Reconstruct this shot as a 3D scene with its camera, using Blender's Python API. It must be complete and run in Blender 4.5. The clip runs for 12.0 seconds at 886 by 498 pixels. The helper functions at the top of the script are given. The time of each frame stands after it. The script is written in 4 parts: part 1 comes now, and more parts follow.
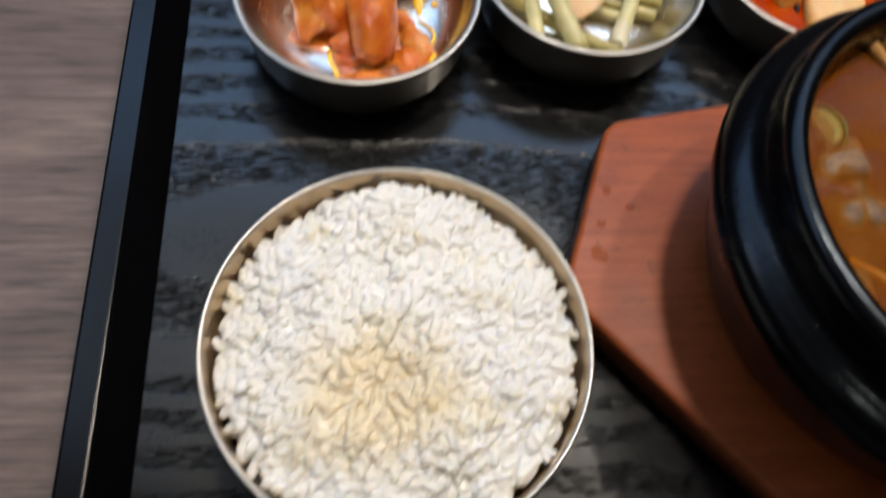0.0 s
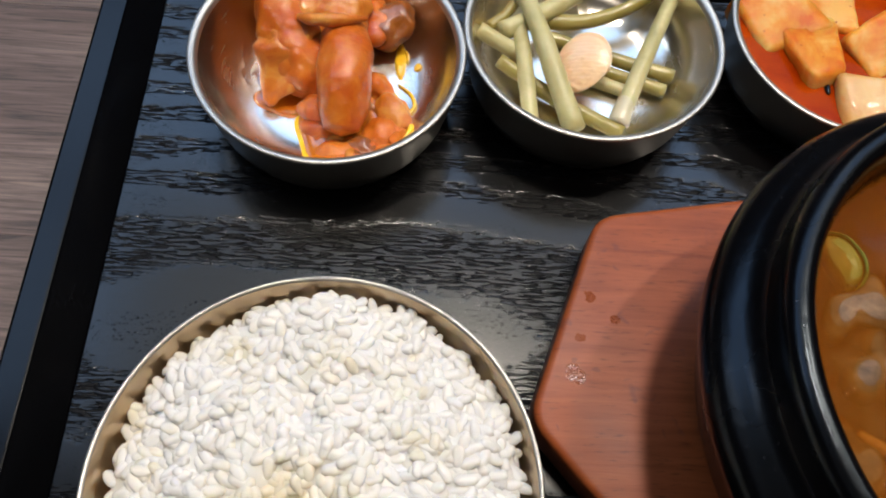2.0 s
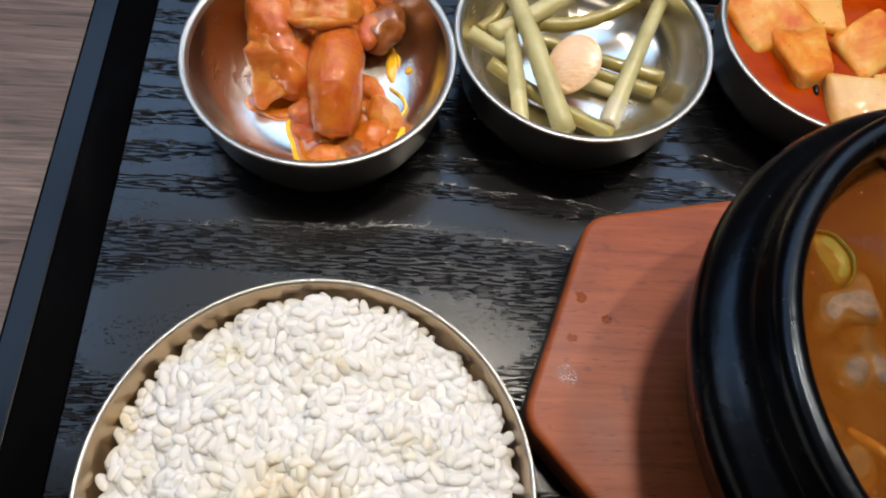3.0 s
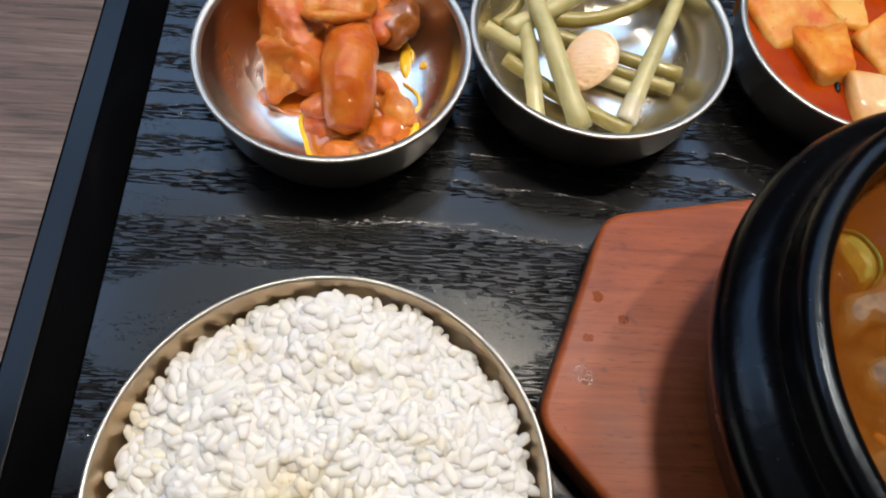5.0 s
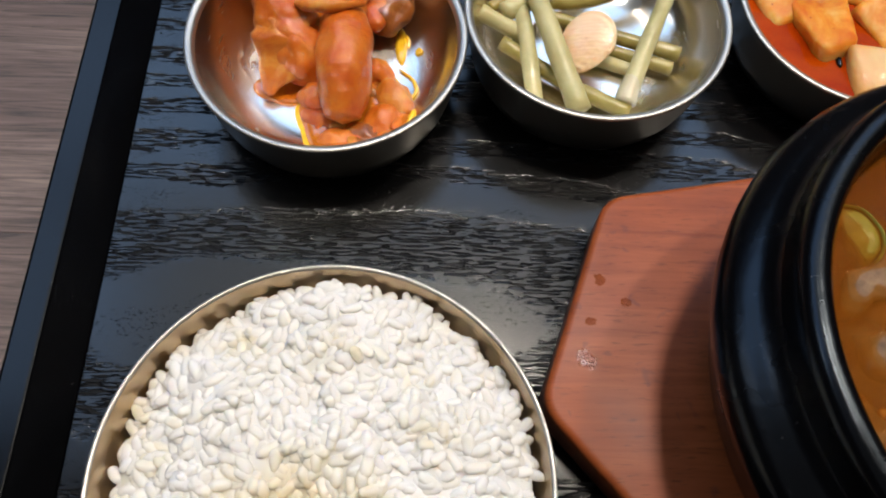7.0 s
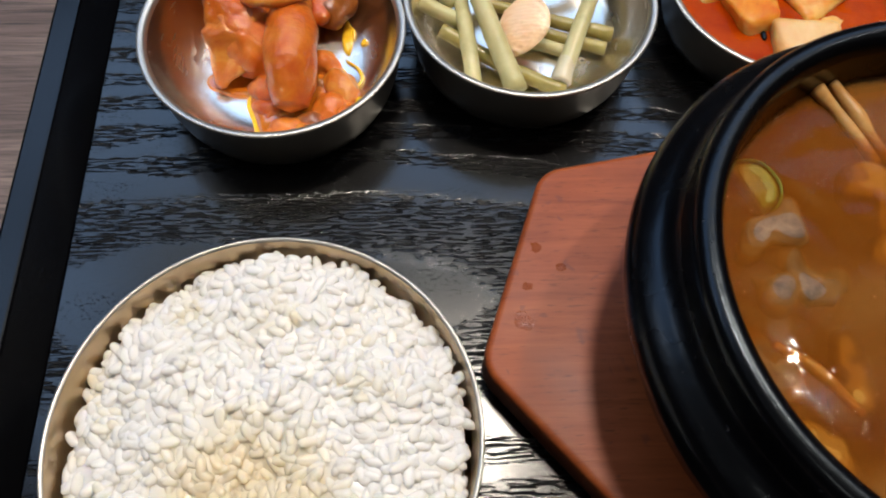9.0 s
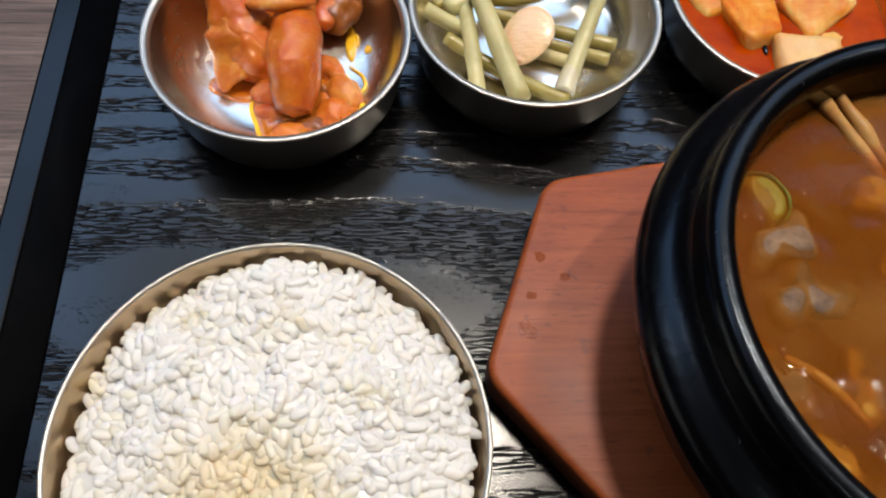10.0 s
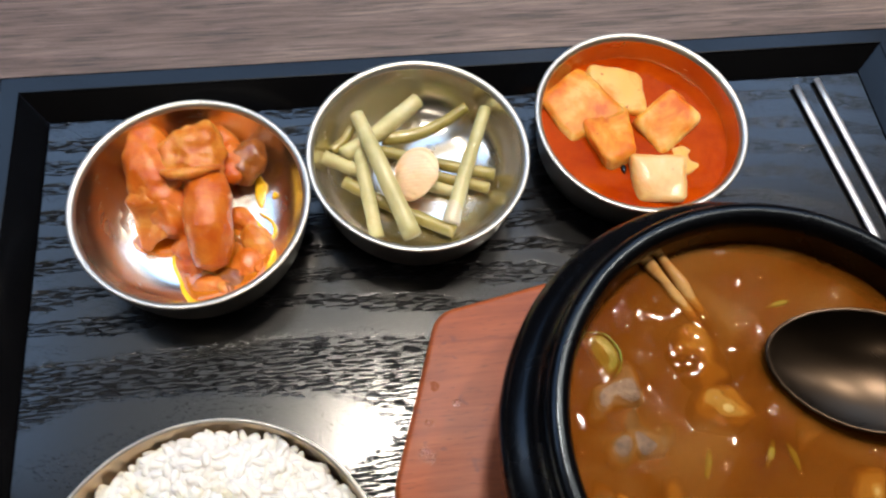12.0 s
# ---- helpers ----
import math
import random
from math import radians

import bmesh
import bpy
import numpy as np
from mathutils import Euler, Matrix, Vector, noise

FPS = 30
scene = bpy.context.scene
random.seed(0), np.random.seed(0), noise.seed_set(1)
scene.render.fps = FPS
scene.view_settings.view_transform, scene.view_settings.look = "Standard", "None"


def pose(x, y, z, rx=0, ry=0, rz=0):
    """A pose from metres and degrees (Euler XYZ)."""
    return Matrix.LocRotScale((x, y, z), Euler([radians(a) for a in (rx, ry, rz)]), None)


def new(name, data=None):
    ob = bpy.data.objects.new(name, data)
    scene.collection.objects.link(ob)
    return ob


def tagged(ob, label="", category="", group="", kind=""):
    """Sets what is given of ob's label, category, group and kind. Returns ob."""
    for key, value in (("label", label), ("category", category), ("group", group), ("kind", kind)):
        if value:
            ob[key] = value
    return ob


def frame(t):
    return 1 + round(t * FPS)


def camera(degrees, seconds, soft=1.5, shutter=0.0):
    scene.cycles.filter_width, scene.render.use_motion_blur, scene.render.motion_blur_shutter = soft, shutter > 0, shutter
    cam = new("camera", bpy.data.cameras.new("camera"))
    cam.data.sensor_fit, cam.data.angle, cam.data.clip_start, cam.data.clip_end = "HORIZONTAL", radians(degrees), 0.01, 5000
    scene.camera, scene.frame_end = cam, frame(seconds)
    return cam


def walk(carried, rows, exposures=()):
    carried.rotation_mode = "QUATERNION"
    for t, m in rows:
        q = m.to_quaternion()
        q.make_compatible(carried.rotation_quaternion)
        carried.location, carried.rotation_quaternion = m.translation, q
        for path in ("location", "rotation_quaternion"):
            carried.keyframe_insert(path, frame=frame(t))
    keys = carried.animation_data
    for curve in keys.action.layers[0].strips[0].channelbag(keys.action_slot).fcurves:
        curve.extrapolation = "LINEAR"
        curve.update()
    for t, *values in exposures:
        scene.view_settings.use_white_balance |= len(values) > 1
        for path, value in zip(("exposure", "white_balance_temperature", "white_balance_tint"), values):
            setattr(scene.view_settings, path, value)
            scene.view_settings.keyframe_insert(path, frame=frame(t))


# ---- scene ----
cam = camera(59.23, 12.0, soft=2.0, shutter=0.4)
ROWS = [
    (0.0, 0.0705, -0.2697, 0.2469, 25.37, -4.83, -2.49),
    (0.2, 0.0875, -0.263, 0.2443, 29.15, -3.69, -0.9),
    (0.5, 0.1021, -0.2346, 0.2411, 26.16, -3.43, 0.38),
    (1.0, 0.1034, -0.2264, 0.2301, 24.83, -2.49, 1.04),
    (1.5, 0.0967, -0.2298, 0.234, 25.72, -3.74, 1.33),
    (2.0, 0.0963, -0.2295, 0.2336, 25.59, -3.71, 1.6),
    (2.5, 0.0977, -0.2291, 0.2331, 25.45, -3.68, 1.26),
    (3.0, 0.0973, -0.2304, 0.2341, 25.9, -3.86, 1.05),
    (5.0, 0.0957, -0.2292, 0.2306, 25.76, -3.49, 1.68),
    (5.5, 0.0943, -0.2272, 0.2301, 25.16, -3.98, 1.13),
    (6.0, 0.0954, -0.2288, 0.2309, 25.25, -4.04, 0.19),
    (6.5, 0.0972, -0.227, 0.229, 24.78, -3.49, 0.43),
    (8.5, 0.107, -0.2441, 0.234, 26.72, 0.62, -0.26),
    (9.0, 0.1153, -0.2446, 0.2367, 25.74, -1.36, -1.59),
    (9.5, 0.1134, -0.2449, 0.2336, 25.65, -1.61, -2.02),
    (10.0, 0.109, -0.2443, 0.2353, 26.4, -2.81, -1.35),
    (10.2, 0.1048, -0.2436, 0.2493, 26.78, -2.95, -1.11),
    (10.5, 0.102, -0.2489, 0.2801, 28.32, -1.28, -1.29),
    (10.7, 0.1021, -0.2535, 0.2776, 29.12, -2.41, -1.66),
    (11.0, 0.1139, -0.2431, 0.2861, 27.71, -1.71, -2.76),
    (11.5, 0.1348, -0.2231, 0.2963, 26.22, -2.49, -5.66),
    (11.6, 0.1307, -0.2175, 0.2959, 25.42, -4.14, -6.05),
    (11.8, 0.1293, -0.2154, 0.2912, 25.29, -4.45, -6.99),
    (12.0, 0.1292, -0.213, 0.2954, 25.36, -3.56, -6.98),
]
walk(cam, [(t, pose(x, y, z, rx, ry, rz)) for t, x, y, z, rx, ry, rz in ROWS],
     [(0.0, -0.25), (1.0, -0.24), (9.5, -0.22), (10.5, -0.18), (11.2, -0.05), (12.0, 0.03)])

# ---- world and lights ----
world = bpy.data.worlds.new("world")
scene.world = world
world.use_nodes = True
world.node_tree.nodes["Background"].inputs[0].default_value = (0.6, 0.7, 0.9, 1)
world.node_tree.nodes["Background"].inputs[1].default_value = 0.02


def area_lamp(name, x, y, z, sx, sy, watts, colour, shape="RECTANGLE"):
    data = bpy.data.lights.new(name, "AREA")
    data.shape, data.size, data.energy, data.color = shape, sx, watts, colour
    if shape in ("RECTANGLE", "ELLIPSE"):
        data.size_y = sy
    ob = new(name, data)
    ob.location = (x, y, z)
    return ob


CEIL = 1.9
WARM, NEUTRAL, COOL = (1.0, 0.89, 0.76), (1.0, 0.95, 0.90), (0.38, 0.61, 1.0)
DOWNLIGHTS = [(0.20, 0.22, 32.0, 0.10, WARM), (0.95, 0.35, 20.0, 0.03, WARM), (-1.95, 0.35, 4.0, 0.06, NEUTRAL), (1.65, 0.30, 4.0, 0.06, NEUTRAL), (-0.35, -1.3, 2.5, 0.06, WARM), (0.85, 1.9, 3.0, 0.06, NEUTRAL)]
for x, y, watts, r, colour in DOWNLIGHTS:
    area_lamp("downlight_lamp", x, y, CEIL - 0.012, 2 * r, 0, watts, colour, "DISK")
# Unseen panel, added in place of the lit ceiling's glow on the tray.
PANEL = (0.0, 0.53, 1.44, 0.82)
area_lamp("ceiling_glow_lamp", PANEL[0], PANEL[1], CEIL - 0.016, PANEL[2], PANEL[3], 4.4, (0.86, 0.93, 1.0))
SKYLIGHTS = [(0.3, 1.38, 3.5, 0.84), (-1.50, 0.56, 1.54, 0.70)]
for x, y, sx, sy in SKYLIGHTS:
    area_lamp("skylight_lamp", x, y, CEIL - 0.016, sx, sy, 11.0 * sx * sy, COOL)
# Unseen up-facing fill lamps, added to brighten the ceiling that steel and tray reflect.
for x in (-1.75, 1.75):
    area_lamp("ceiling_fill_lamp", x, -0.2, 1.42, 0.12, 3.4, 4.0, NEUTRAL).rotation_euler = (math.pi, 0, 0)


# ---- materials ----
class Mat:
    """A node material with a Principled shader and short ways to add nodes."""

    def __init__(self, name, colour=(0.5, 0.5, 0.5), rough=0.5, metal=0.0, **more):
        self.m = bpy.data.materials.new(name)
        self.m.use_nodes = True
        self.t = self.m.node_tree
        self.b = self.t.nodes["Principled BSDF"]
        self.set("Base Color", (*colour, 1))
        self.set("Roughness", rough)
        self.set("Metallic", metal)
        for k, v in more.items():
            self.set(k.replace("_", " "), v)

    def set(self, k, v):
        if isinstance(v, bpy.types.NodeSocket):
            self.t.links.new(v, self.b.inputs[k])
        else:
            self.b.inputs[k].default_value = v

    def node(self, kind, props=None, **ins):
        n = self.t.nodes.new("ShaderNode" + kind)
        for k, v in (props or {}).items():
            setattr(n, k, v)
        for k, v in ins.items():
            k = int(k[1:]) if k[0] == "i" and k[1:].isdigit() else k.replace("_", " ")
            if isinstance(v, bpy.types.NodeSocket):
                self.t.links.new(v, n.inputs[k])
            else:
                n.inputs[k].default_value = v
        return n

    def coord(self, scale=(1, 1, 1), loc=(0, 0, 0), rot=(0, 0, 0)):
        c = self.node("TexCoord").outputs["Object"]
        return self.node("Mapping", Vector=c, Scale=scale, Location=loc, Rotation=rot).outputs[0]

    def noise(self, scale, vec=None, detail=3.0, rough=0.55, dist=0.0):
        return self.node("TexNoise", Vector=vec or self.coord(), Scale=scale, Detail=detail, Roughness=rough, Distortion=dist).outputs[0]

    def ramp(self, fac, stops, smooth=False):
        n = self.node("ValToRGB", Fac=fac)
        n.color_ramp.interpolation = "EASE" if smooth else "LINEAR"
        e = n.color_ramp.elements
        while len(e) < len(stops):
            e.new(0.5)
        for el, (p, c) in zip(e, stops):
            el.position = p
            el.color = (c, c, c, 1) if isinstance(c, (int, float)) else (*c, 1)
        return n.outputs[0]

    def math(self, op, a, b=0.0, c=0.0):
        return self.node("Math", {"operation": op}, i0=a, i1=b, i2=c).outputs[0]

    def mix(self, fac, a, b, blend="MIX"):
        n = self.node("Mix", {"data_type": "RGBA", "blend_type": blend})
        for i, v in ((0, fac), (6, a), (7, b)):
            if isinstance(v, bpy.types.NodeSocket):
                self.t.links.new(v, n.inputs[i])
            else:
                n.inputs[i].default_value = (*v, 1) if isinstance(v, tuple) else v
        return n.outputs[2]

    def bump(self, height, strength, distance, chain=None):
        n = self.node("Bump", Strength=strength, Distance=distance, Height=height)
        if chain:
            self.t.links.new(chain, n.inputs["Normal"])
        self.set("Normal", n.outputs[0])
        return n.outputs[0]


def tray_material(name, along, relief_by=1.0):
    """Black stained open-pored wood: smooth bands between bands of short raised grain."""
    m = Mat(name, (0.004, 0.004, 0.005), 0.3, Specular_IOR_Level=0.56 if relief_by > 0.5 else 0.26)
    c = m.coord()
    if along == "y":
        c = m.node("Mapping", Vector=c, Rotation=(0, 0, radians(90))).outputs[0]
    rings = m.node("Mapping", Vector=c, Location=(-0.0150, 0.147, 0), Scale=(0.24, 1, 0)).outputs[0]
    d = m.node("VectorMath", {"operation": "LENGTH"}, i0=rings).outputs["Value"]
    d = m.math("MULTIPLY_ADD", m.math("SUBTRACT", m.noise(1.0, m.node("Mapping", Vector=c, Scale=(14, 38, 1)).outputs[0], 2.0), 0.5), 0.016, d)
    s = m.math("MULTIPLY_ADD", m.math("MAXIMUM", m.math("SUBTRACT", d, 0.047), 0.0), 55.0, m.math("MULTIPLY_ADD", d, 27.8, -0.306))
    wave = m.math("MULTIPLY_ADD", m.math("COSINE", m.math("MULTIPLY", s, 2 * math.pi)), -0.5, 0.5)
    mask = m.ramp(m.math("MULTIPLY_ADD", m.math("SUBTRACT", m.noise(420, c, 2.0), 0.5), 0.5, wave), [(0.28, 0.0), (0.82, 1.0)], True)
    pv = m.node("Mapping", Vector=c, Scale=(140, 1300, 600)).outputs[0]
    pores = m.ramp(m.noise(1.0, pv, 2.0, 0.5, 0.25), [(0.42, 1.0), (0.52, 0.0)], True)
    dots = m.ramp(m.noise(1.0, m.node("Mapping", Vector=c, Scale=(700, 1500, 900)).outputs[0], 1.0), [(0.64, 0.0), (0.72, 1.0)], True)
    dots = m.math("MULTIPLY", dots, m.ramp(m.noise(1.0, m.node("Mapping", Vector=c, Scale=(20, 90, 1)).outputs[0], 2.0), [(0.48, 0.0), (0.60, 0.7)], True))
    fine = m.noise(3000, c, 2.0)
    plainer = m.node("MapRange", Value=m.node("SeparateXYZ", Vector=c).outputs[0], i1=0.235, i2=0.30, i3=1.0, i4=0.12).outputs[0]
    mask = m.math("MULTIPLY", mask, m.math("MULTIPLY", plainer, 1.0 if relief_by > 0.5 else 0.0))
    relief = m.math("MULTIPLY", pores, mask)
    raised = m.math("SUBTRACT", m.math("MULTIPLY", dots, 0.4 if relief_by > 0.5 else 0.08), relief)
    m.bump(raised, 1.0 if relief_by > 0.5 else 0.5, 0.00060, m.bump(fine, 0.10, 0.00010))
    m.set("Specular IOR Level", m.math("MULTIPLY_ADD", relief, -0.40, 0.56 if relief_by > 0.5 else 0.26))
    m.set("Base Color", m.mix(relief, (0.0008, 0.0008, 0.0011), (0.0018, 0.0018, 0.0022)))
    m.set("Roughness", m.math("MULTIPLY_ADD", relief, 0.35, m.math("MULTIPLY_ADD", m.noise(60, c), 0.05, 0.17)))
    return m.m


def table_material():
    m = Mat("table_laminate", (0.3, 0.24, 0.2), 0.55)
    c = m.coord()
    r = m.node("ObjectInfo").outputs["Random"]
    shift = m.node("CombineXYZ", X=m.math("MULTIPLY", r, 3.0), Y=0.0, Z=m.math("MULTIPLY", r, 7.0)).outputs[0]
    c2 = m.node("VectorMath", {"operation": "ADD"}, i0=c, i1=shift).outputs[0]
    warp = m.node("Mapping", Vector=c2, Scale=(4.5, 26, 4.5)).outputs[0]
    knot = m.noise(1.0, warp, 2.0, 0.5, 1.2)
    grain = m.node("Mapping", Vector=c2, Scale=(26, 560, 26)).outputs[0]
    lines = m.noise(1.0, grain, 4.0, 0.65, 0.9)
    col = m.ramp(knot, [(0.30, (0.068, 0.043, 0.034)), (0.52, (0.097, 0.064, 0.052)), (0.70, (0.130, 0.090, 0.074))])
    col = m.mix(0.9, col, m.ramp(lines, [(0.32, 0.12), (0.5, 0.5), (0.66, 0.80)]), "OVERLAY")
    m.set("Base Color", col)
    m.bump(lines, 0.35, 0.0002)
    return m.m


def trivet_material():
    # The specular tint turns this wood's sheen bluish, as on the pot.
    m = Mat("trivet_wood", (0.3, 0.09, 0.04), 0.38, Specular_IOR_Level=0.26, Specular_Tint=(0.72, 0.86, 1.0, 1))
    c = m.coord()
    g = m.noise(1.0, m.node("Mapping", Vector=c, Scale=(22, 300, 60), Rotation=(0, 0, radians(-12))).outputs[0], 4.0, 0.6, 0.6)
    big = m.noise(26, c, 3.0, 0.5)
    col = m.ramp(g, [(0.26, (0.200, 0.041, 0.010)), (0.52, (0.262, 0.062, 0.016)), (0.78, (0.325, 0.086, 0.023))])
    col = m.mix(0.45, col, m.ramp(big, [(0.35, 0.32), (0.65, 0.66)]), "OVERLAY")
    pores = m.noise(1.0, m.node("Mapping", Vector=c, Scale=(170, 1300, 200), Rotation=(0, 0, radians(-20))).outputs[0], 2.0)
    col = m.mix(m.ramp(pores, [(0.60, 0.0), (0.72, 0.55)]), col, (0.10, 0.022, 0.007))
    spots = m.ramp(m.noise(120, c, 2.0, 0.5, 1.0), [(0.64, 0.0), (0.72, 1.0)], True)
    col = m.mix(m.math("MULTIPLY", spots, 0.5), col, (0.13, 0.035, 0.02))
    m.set("Base Color", col)
    # dried and wet drops near the rounded end
    wet = None
    for x, y, r in ((-0.0990, 0.0155, 0.0056), (-0.0965, 0.0265, 0.0044), (-0.0930, 0.0400, 0.0046), (-0.0860, 0.0330, 0.0040)):
        d = m.node("VectorMath", {"operation": "DISTANCE"}, i0=m.node("Mapping", Vector=c, Scale=(1, 1, 0)).outputs[0], i1=(x, y, 0.0)).outputs["Value"]
        d = m.math("MULTIPLY_ADD", m.noise(260, c, 3.0), 0.0055, d)
        s = m.math("LESS_THAN", d, r)
        wet = m.math("MAXIMUM", wet, s) if wet else s
    dots = m.ramp(m.noise(1500, c, 1.0), [(0.45, 0.0), (0.60, 1.0)], True)
    drops = m.math("MULTIPLY", wet, dots)
    m.set("Base Color", m.mix(m.math("MULTIPLY", wet, 0.14), col, (0.16, 0.035, 0.012)))
    m.set("Roughness", m.math("SUBTRACT", m.math("MULTIPLY_ADD", big, 0.35, 0.24), m.math("MULTIPLY", wet, 0.22)))
    m.bump(drops, 0.8, 0.0005, m.bump(g, 0.35, 0.0003))
    return m.m


def steel_material(name, colour, rough, brushed=True):
    m = Mat(name, colour, rough, 1.0)
    c = m.coord()
    n = m.noise(1.0, m.node("Mapping", Vector=c, Scale=(90, 90, 1400)).outputs[0], 3.0)
    n2 = m.noise(70, c, 3.0)
    m.set("Roughness", m.math("MULTIPLY_ADD", n2, 0.12, m.math("MULTIPLY_ADD", n, 0.08, rough - 0.10)))
    m.bump(n, 0.06 if brushed else 0.02, 0.0001)
    if brushed:
        m.set("Anisotropic", 0.5)
        m.set("Tangent", m.node("Tangent", {"direction_type": "RADIAL", "axis": "Z"}).outputs[0])
    return m.m


def pot_material():
    # Blue of the reflected light is put into the glaze's specular tint.
    m = Mat("black_stoneware", (0.010, 0.010, 0.012), 0.30, Specular_IOR_Level=0.26, Specular_Tint=(0.72, 0.86, 1.0, 1))
    c = m.coord()
    n = m.noise(420, c, 3.0)
    big = m.noise(45, c, 3.0)
    m.set("Roughness", m.math("MULTIPLY_ADD", big, 0.22, 0.14))
    specks = m.ramp(m.noise(900, c, 2.0), [(0.70, 0.0), (0.76, 1.0)])
    m.set("Base Color", m.mix(specks, (0.0012, 0.0012, 0.0016), (0.03, 0.03, 0.033)))
    m.bump(n, 0.25, 0.0003, m.bump(big, 0.25, 0.0010))
    return m.m


def food(name, stops, scale, rough, sss=0.25, bump=0.4, radius=(0.004, 0.002, 0.001), coat=0.0, dist=0.0006, island=0.0, specks=None, spec=0.5, fine=5.0, glint=0.0):
    """Wet food: a noise ramp of colours, fine relief, some light let in."""
    m = Mat(name, stops[0][1], rough, Subsurface_Weight=sss, Subsurface_Radius=radius, Subsurface_Scale=1.0, Coat_Weight=coat, Coat_Roughness=0.08, Specular_IOR_Level=spec)
    c = m.coord()
    n = m.noise(scale, c, 4.0, 0.6, 0.4)
    if island:
        n = m.math("MULTIPLY_ADD", m.math("SUBTRACT", m.node("NewGeometry").outputs["Random Per Island"], 0.5), island, n)
    col = m.ramp(n, stops)
    if specks:
        col = m.mix(m.ramp(m.noise(specks[0], c, 2.0, 0.5), [(specks[1], 0.0), (specks[1] + 0.05, 1.0)]), col, specks[2])
    m.set("Base Color", col)
    m.bump(m.noise(scale * fine, c, 3.0), bump, dist)
    if glint:
        wet = m.node("Bump", Strength=1.0, Distance=glint, Height=m.noise(330, c, 2.0, 0.5))
        m.t.links.new(wet.outputs[0], m.b.inputs["Coat Normal"])
    return m.m


M_TRAY = tray_material("tray_black_wood", "x")
M_TRAY_Y = tray_material("tray_black_wood_upright", "y", 0.15)
M_TRAY_RIM = tray_material("tray_black_wood_rim", "x", 0.2)
M_TABLE = table_material()
M_TRIVET = trivet_material()
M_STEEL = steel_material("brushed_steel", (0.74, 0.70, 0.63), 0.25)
# Outer walls use a darker copy; the black tray's reflection is in its colour.
M_STEEL_OUT = steel_material("brushed_steel_darkened", (0.46, 0.44, 0.40), 0.36)
# Golden brown stands in for the warm reflection inside the stainless bowl.
M_RICE_BOWL = steel_material("bowl_steel_warm_reflection", (0.50, 0.385, 0.255), 0.32)
M_RIM = steel_material("polished_rim", (0.46, 0.435, 0.39), 0.42, False)
M_CHOP = steel_material("chopstick_steel", (0.40, 0.40, 0.41), 0.48, False)
# The spoon's near-black brown paints in the dark surroundings its steel reflects.
M_SPOON = steel_material("steel_dark_reflection", (0.040, 0.028, 0.019), 0.30, False)
M_POT = pot_material()


def rice_material():
    """White cooked grains that let light through, cream where soup has soaked in."""
    m = Mat("cooked_rice", (0.9, 0.9, 0.86), 0.22, Specular_IOR_Level=0.5, Subsurface_Weight=0.6, Subsurface_Radius=(1.0, 0.9, 0.75), Subsurface_Scale=0.0007)
    p = m.node("NewGeometry").outputs["Position"]
    own = m.math("FRACT", m.math("ADD", m.node("NewGeometry").outputs["Random Per Island"], m.node("ObjectInfo").outputs["Random"]))
    n = m.math("MULTIPLY_ADD", m.math("SUBTRACT", own, 0.5), 0.20, m.noise(48, p, 3.0))
    col = m.ramp(n, [(0.22, (0.92, 0.85, 0.67)), (0.38, (0.965, 0.945, 0.90)), (0.55, (0.985, 0.975, 0.95))])
    d = m.node("VectorMath", {"operation": "DISTANCE"}, i0=m.node("Mapping", Vector=p, Scale=(0.85, 1, 0)).outputs[0], i1=(0.85 * (RX - 0.006), RY - 0.016, 0.0)).outputs["Value"]
    d = m.math("MULTIPLY_ADD", m.math("SUBTRACT", m.noise(110, p, 3.0), 0.5), 0.022, d)
    soak = m.ramp(m.math("MULTIPLY", d, 33.0), [(0.15, 0.70), (0.95, 0.0)], True)
    col = m.mix(soak, col, (0.90, 0.75, 0.46))
    m.set("Base Color", col)
    m.bump(m.noise(900, p, 2.0), 0.12, 0.0002)
    thin = m.node("BsdfTranslucent", Color=m.mix(0.5, col, (1.0, 0.96, 0.88)))
    both = m.node("MixShader", Fac=0.45, i1=m.b.outputs[0], i2=thin.outputs[0])
    m.t.links.new(both.outputs[0], m.t.nodes["Material Output"].inputs["Surface"])
    return m.m


RX, RY, RR, RH = 0.0785, -0.2027, 0.0525, 0.0498
M_RICE = rice_material()
M_SEAFOOD = food("seasoned_seafood", [(0.30, (0.40, 0.058, 0.003)), (0.5, (0.50, 0.112, 0.007)), (0.75, (0.60, 0.20, 0.028))], 105, 0.36, 0.15, 0.05, dist=0.0010, fine=4.0, coat=0.75, spec=0.18, specks=(1000, 0.74, (0.20, 0.02, 0.008)), glint=0.0018)
M_SEAFOOD_PALE = food("seasoned_seafood_pale", [(0.32, (0.40, 0.080, 0.004)), (0.5, (0.51, 0.150, 0.015)), (0.72, (0.62, 0.29, 0.055))], 120, 0.36, 0.15, 0.08, dist=0.0010, fine=4.0, coat=0.75, spec=0.18, specks=(1000, 0.74, (0.28, 0.03, 0.01)), glint=0.0018)
M_SEAFOOD_DARK = food("seasoned_vegetable", [(0.25, (0.13, 0.030, 0.006)), (0.55, (0.30, 0.09, 0.014)), (0.8, (0.38, 0.18, 0.04))], 110, 0.26, 0.2, 0.5, coat=0.7, glint=0.0018)
M_OIL = food("chilli_oil", [(0.3, (0.40, 0.085, 0.005)), (0.7, (0.54, 0.17, 0.008))], 120, 0.08, 0.0, 0.25, coat=1.0)
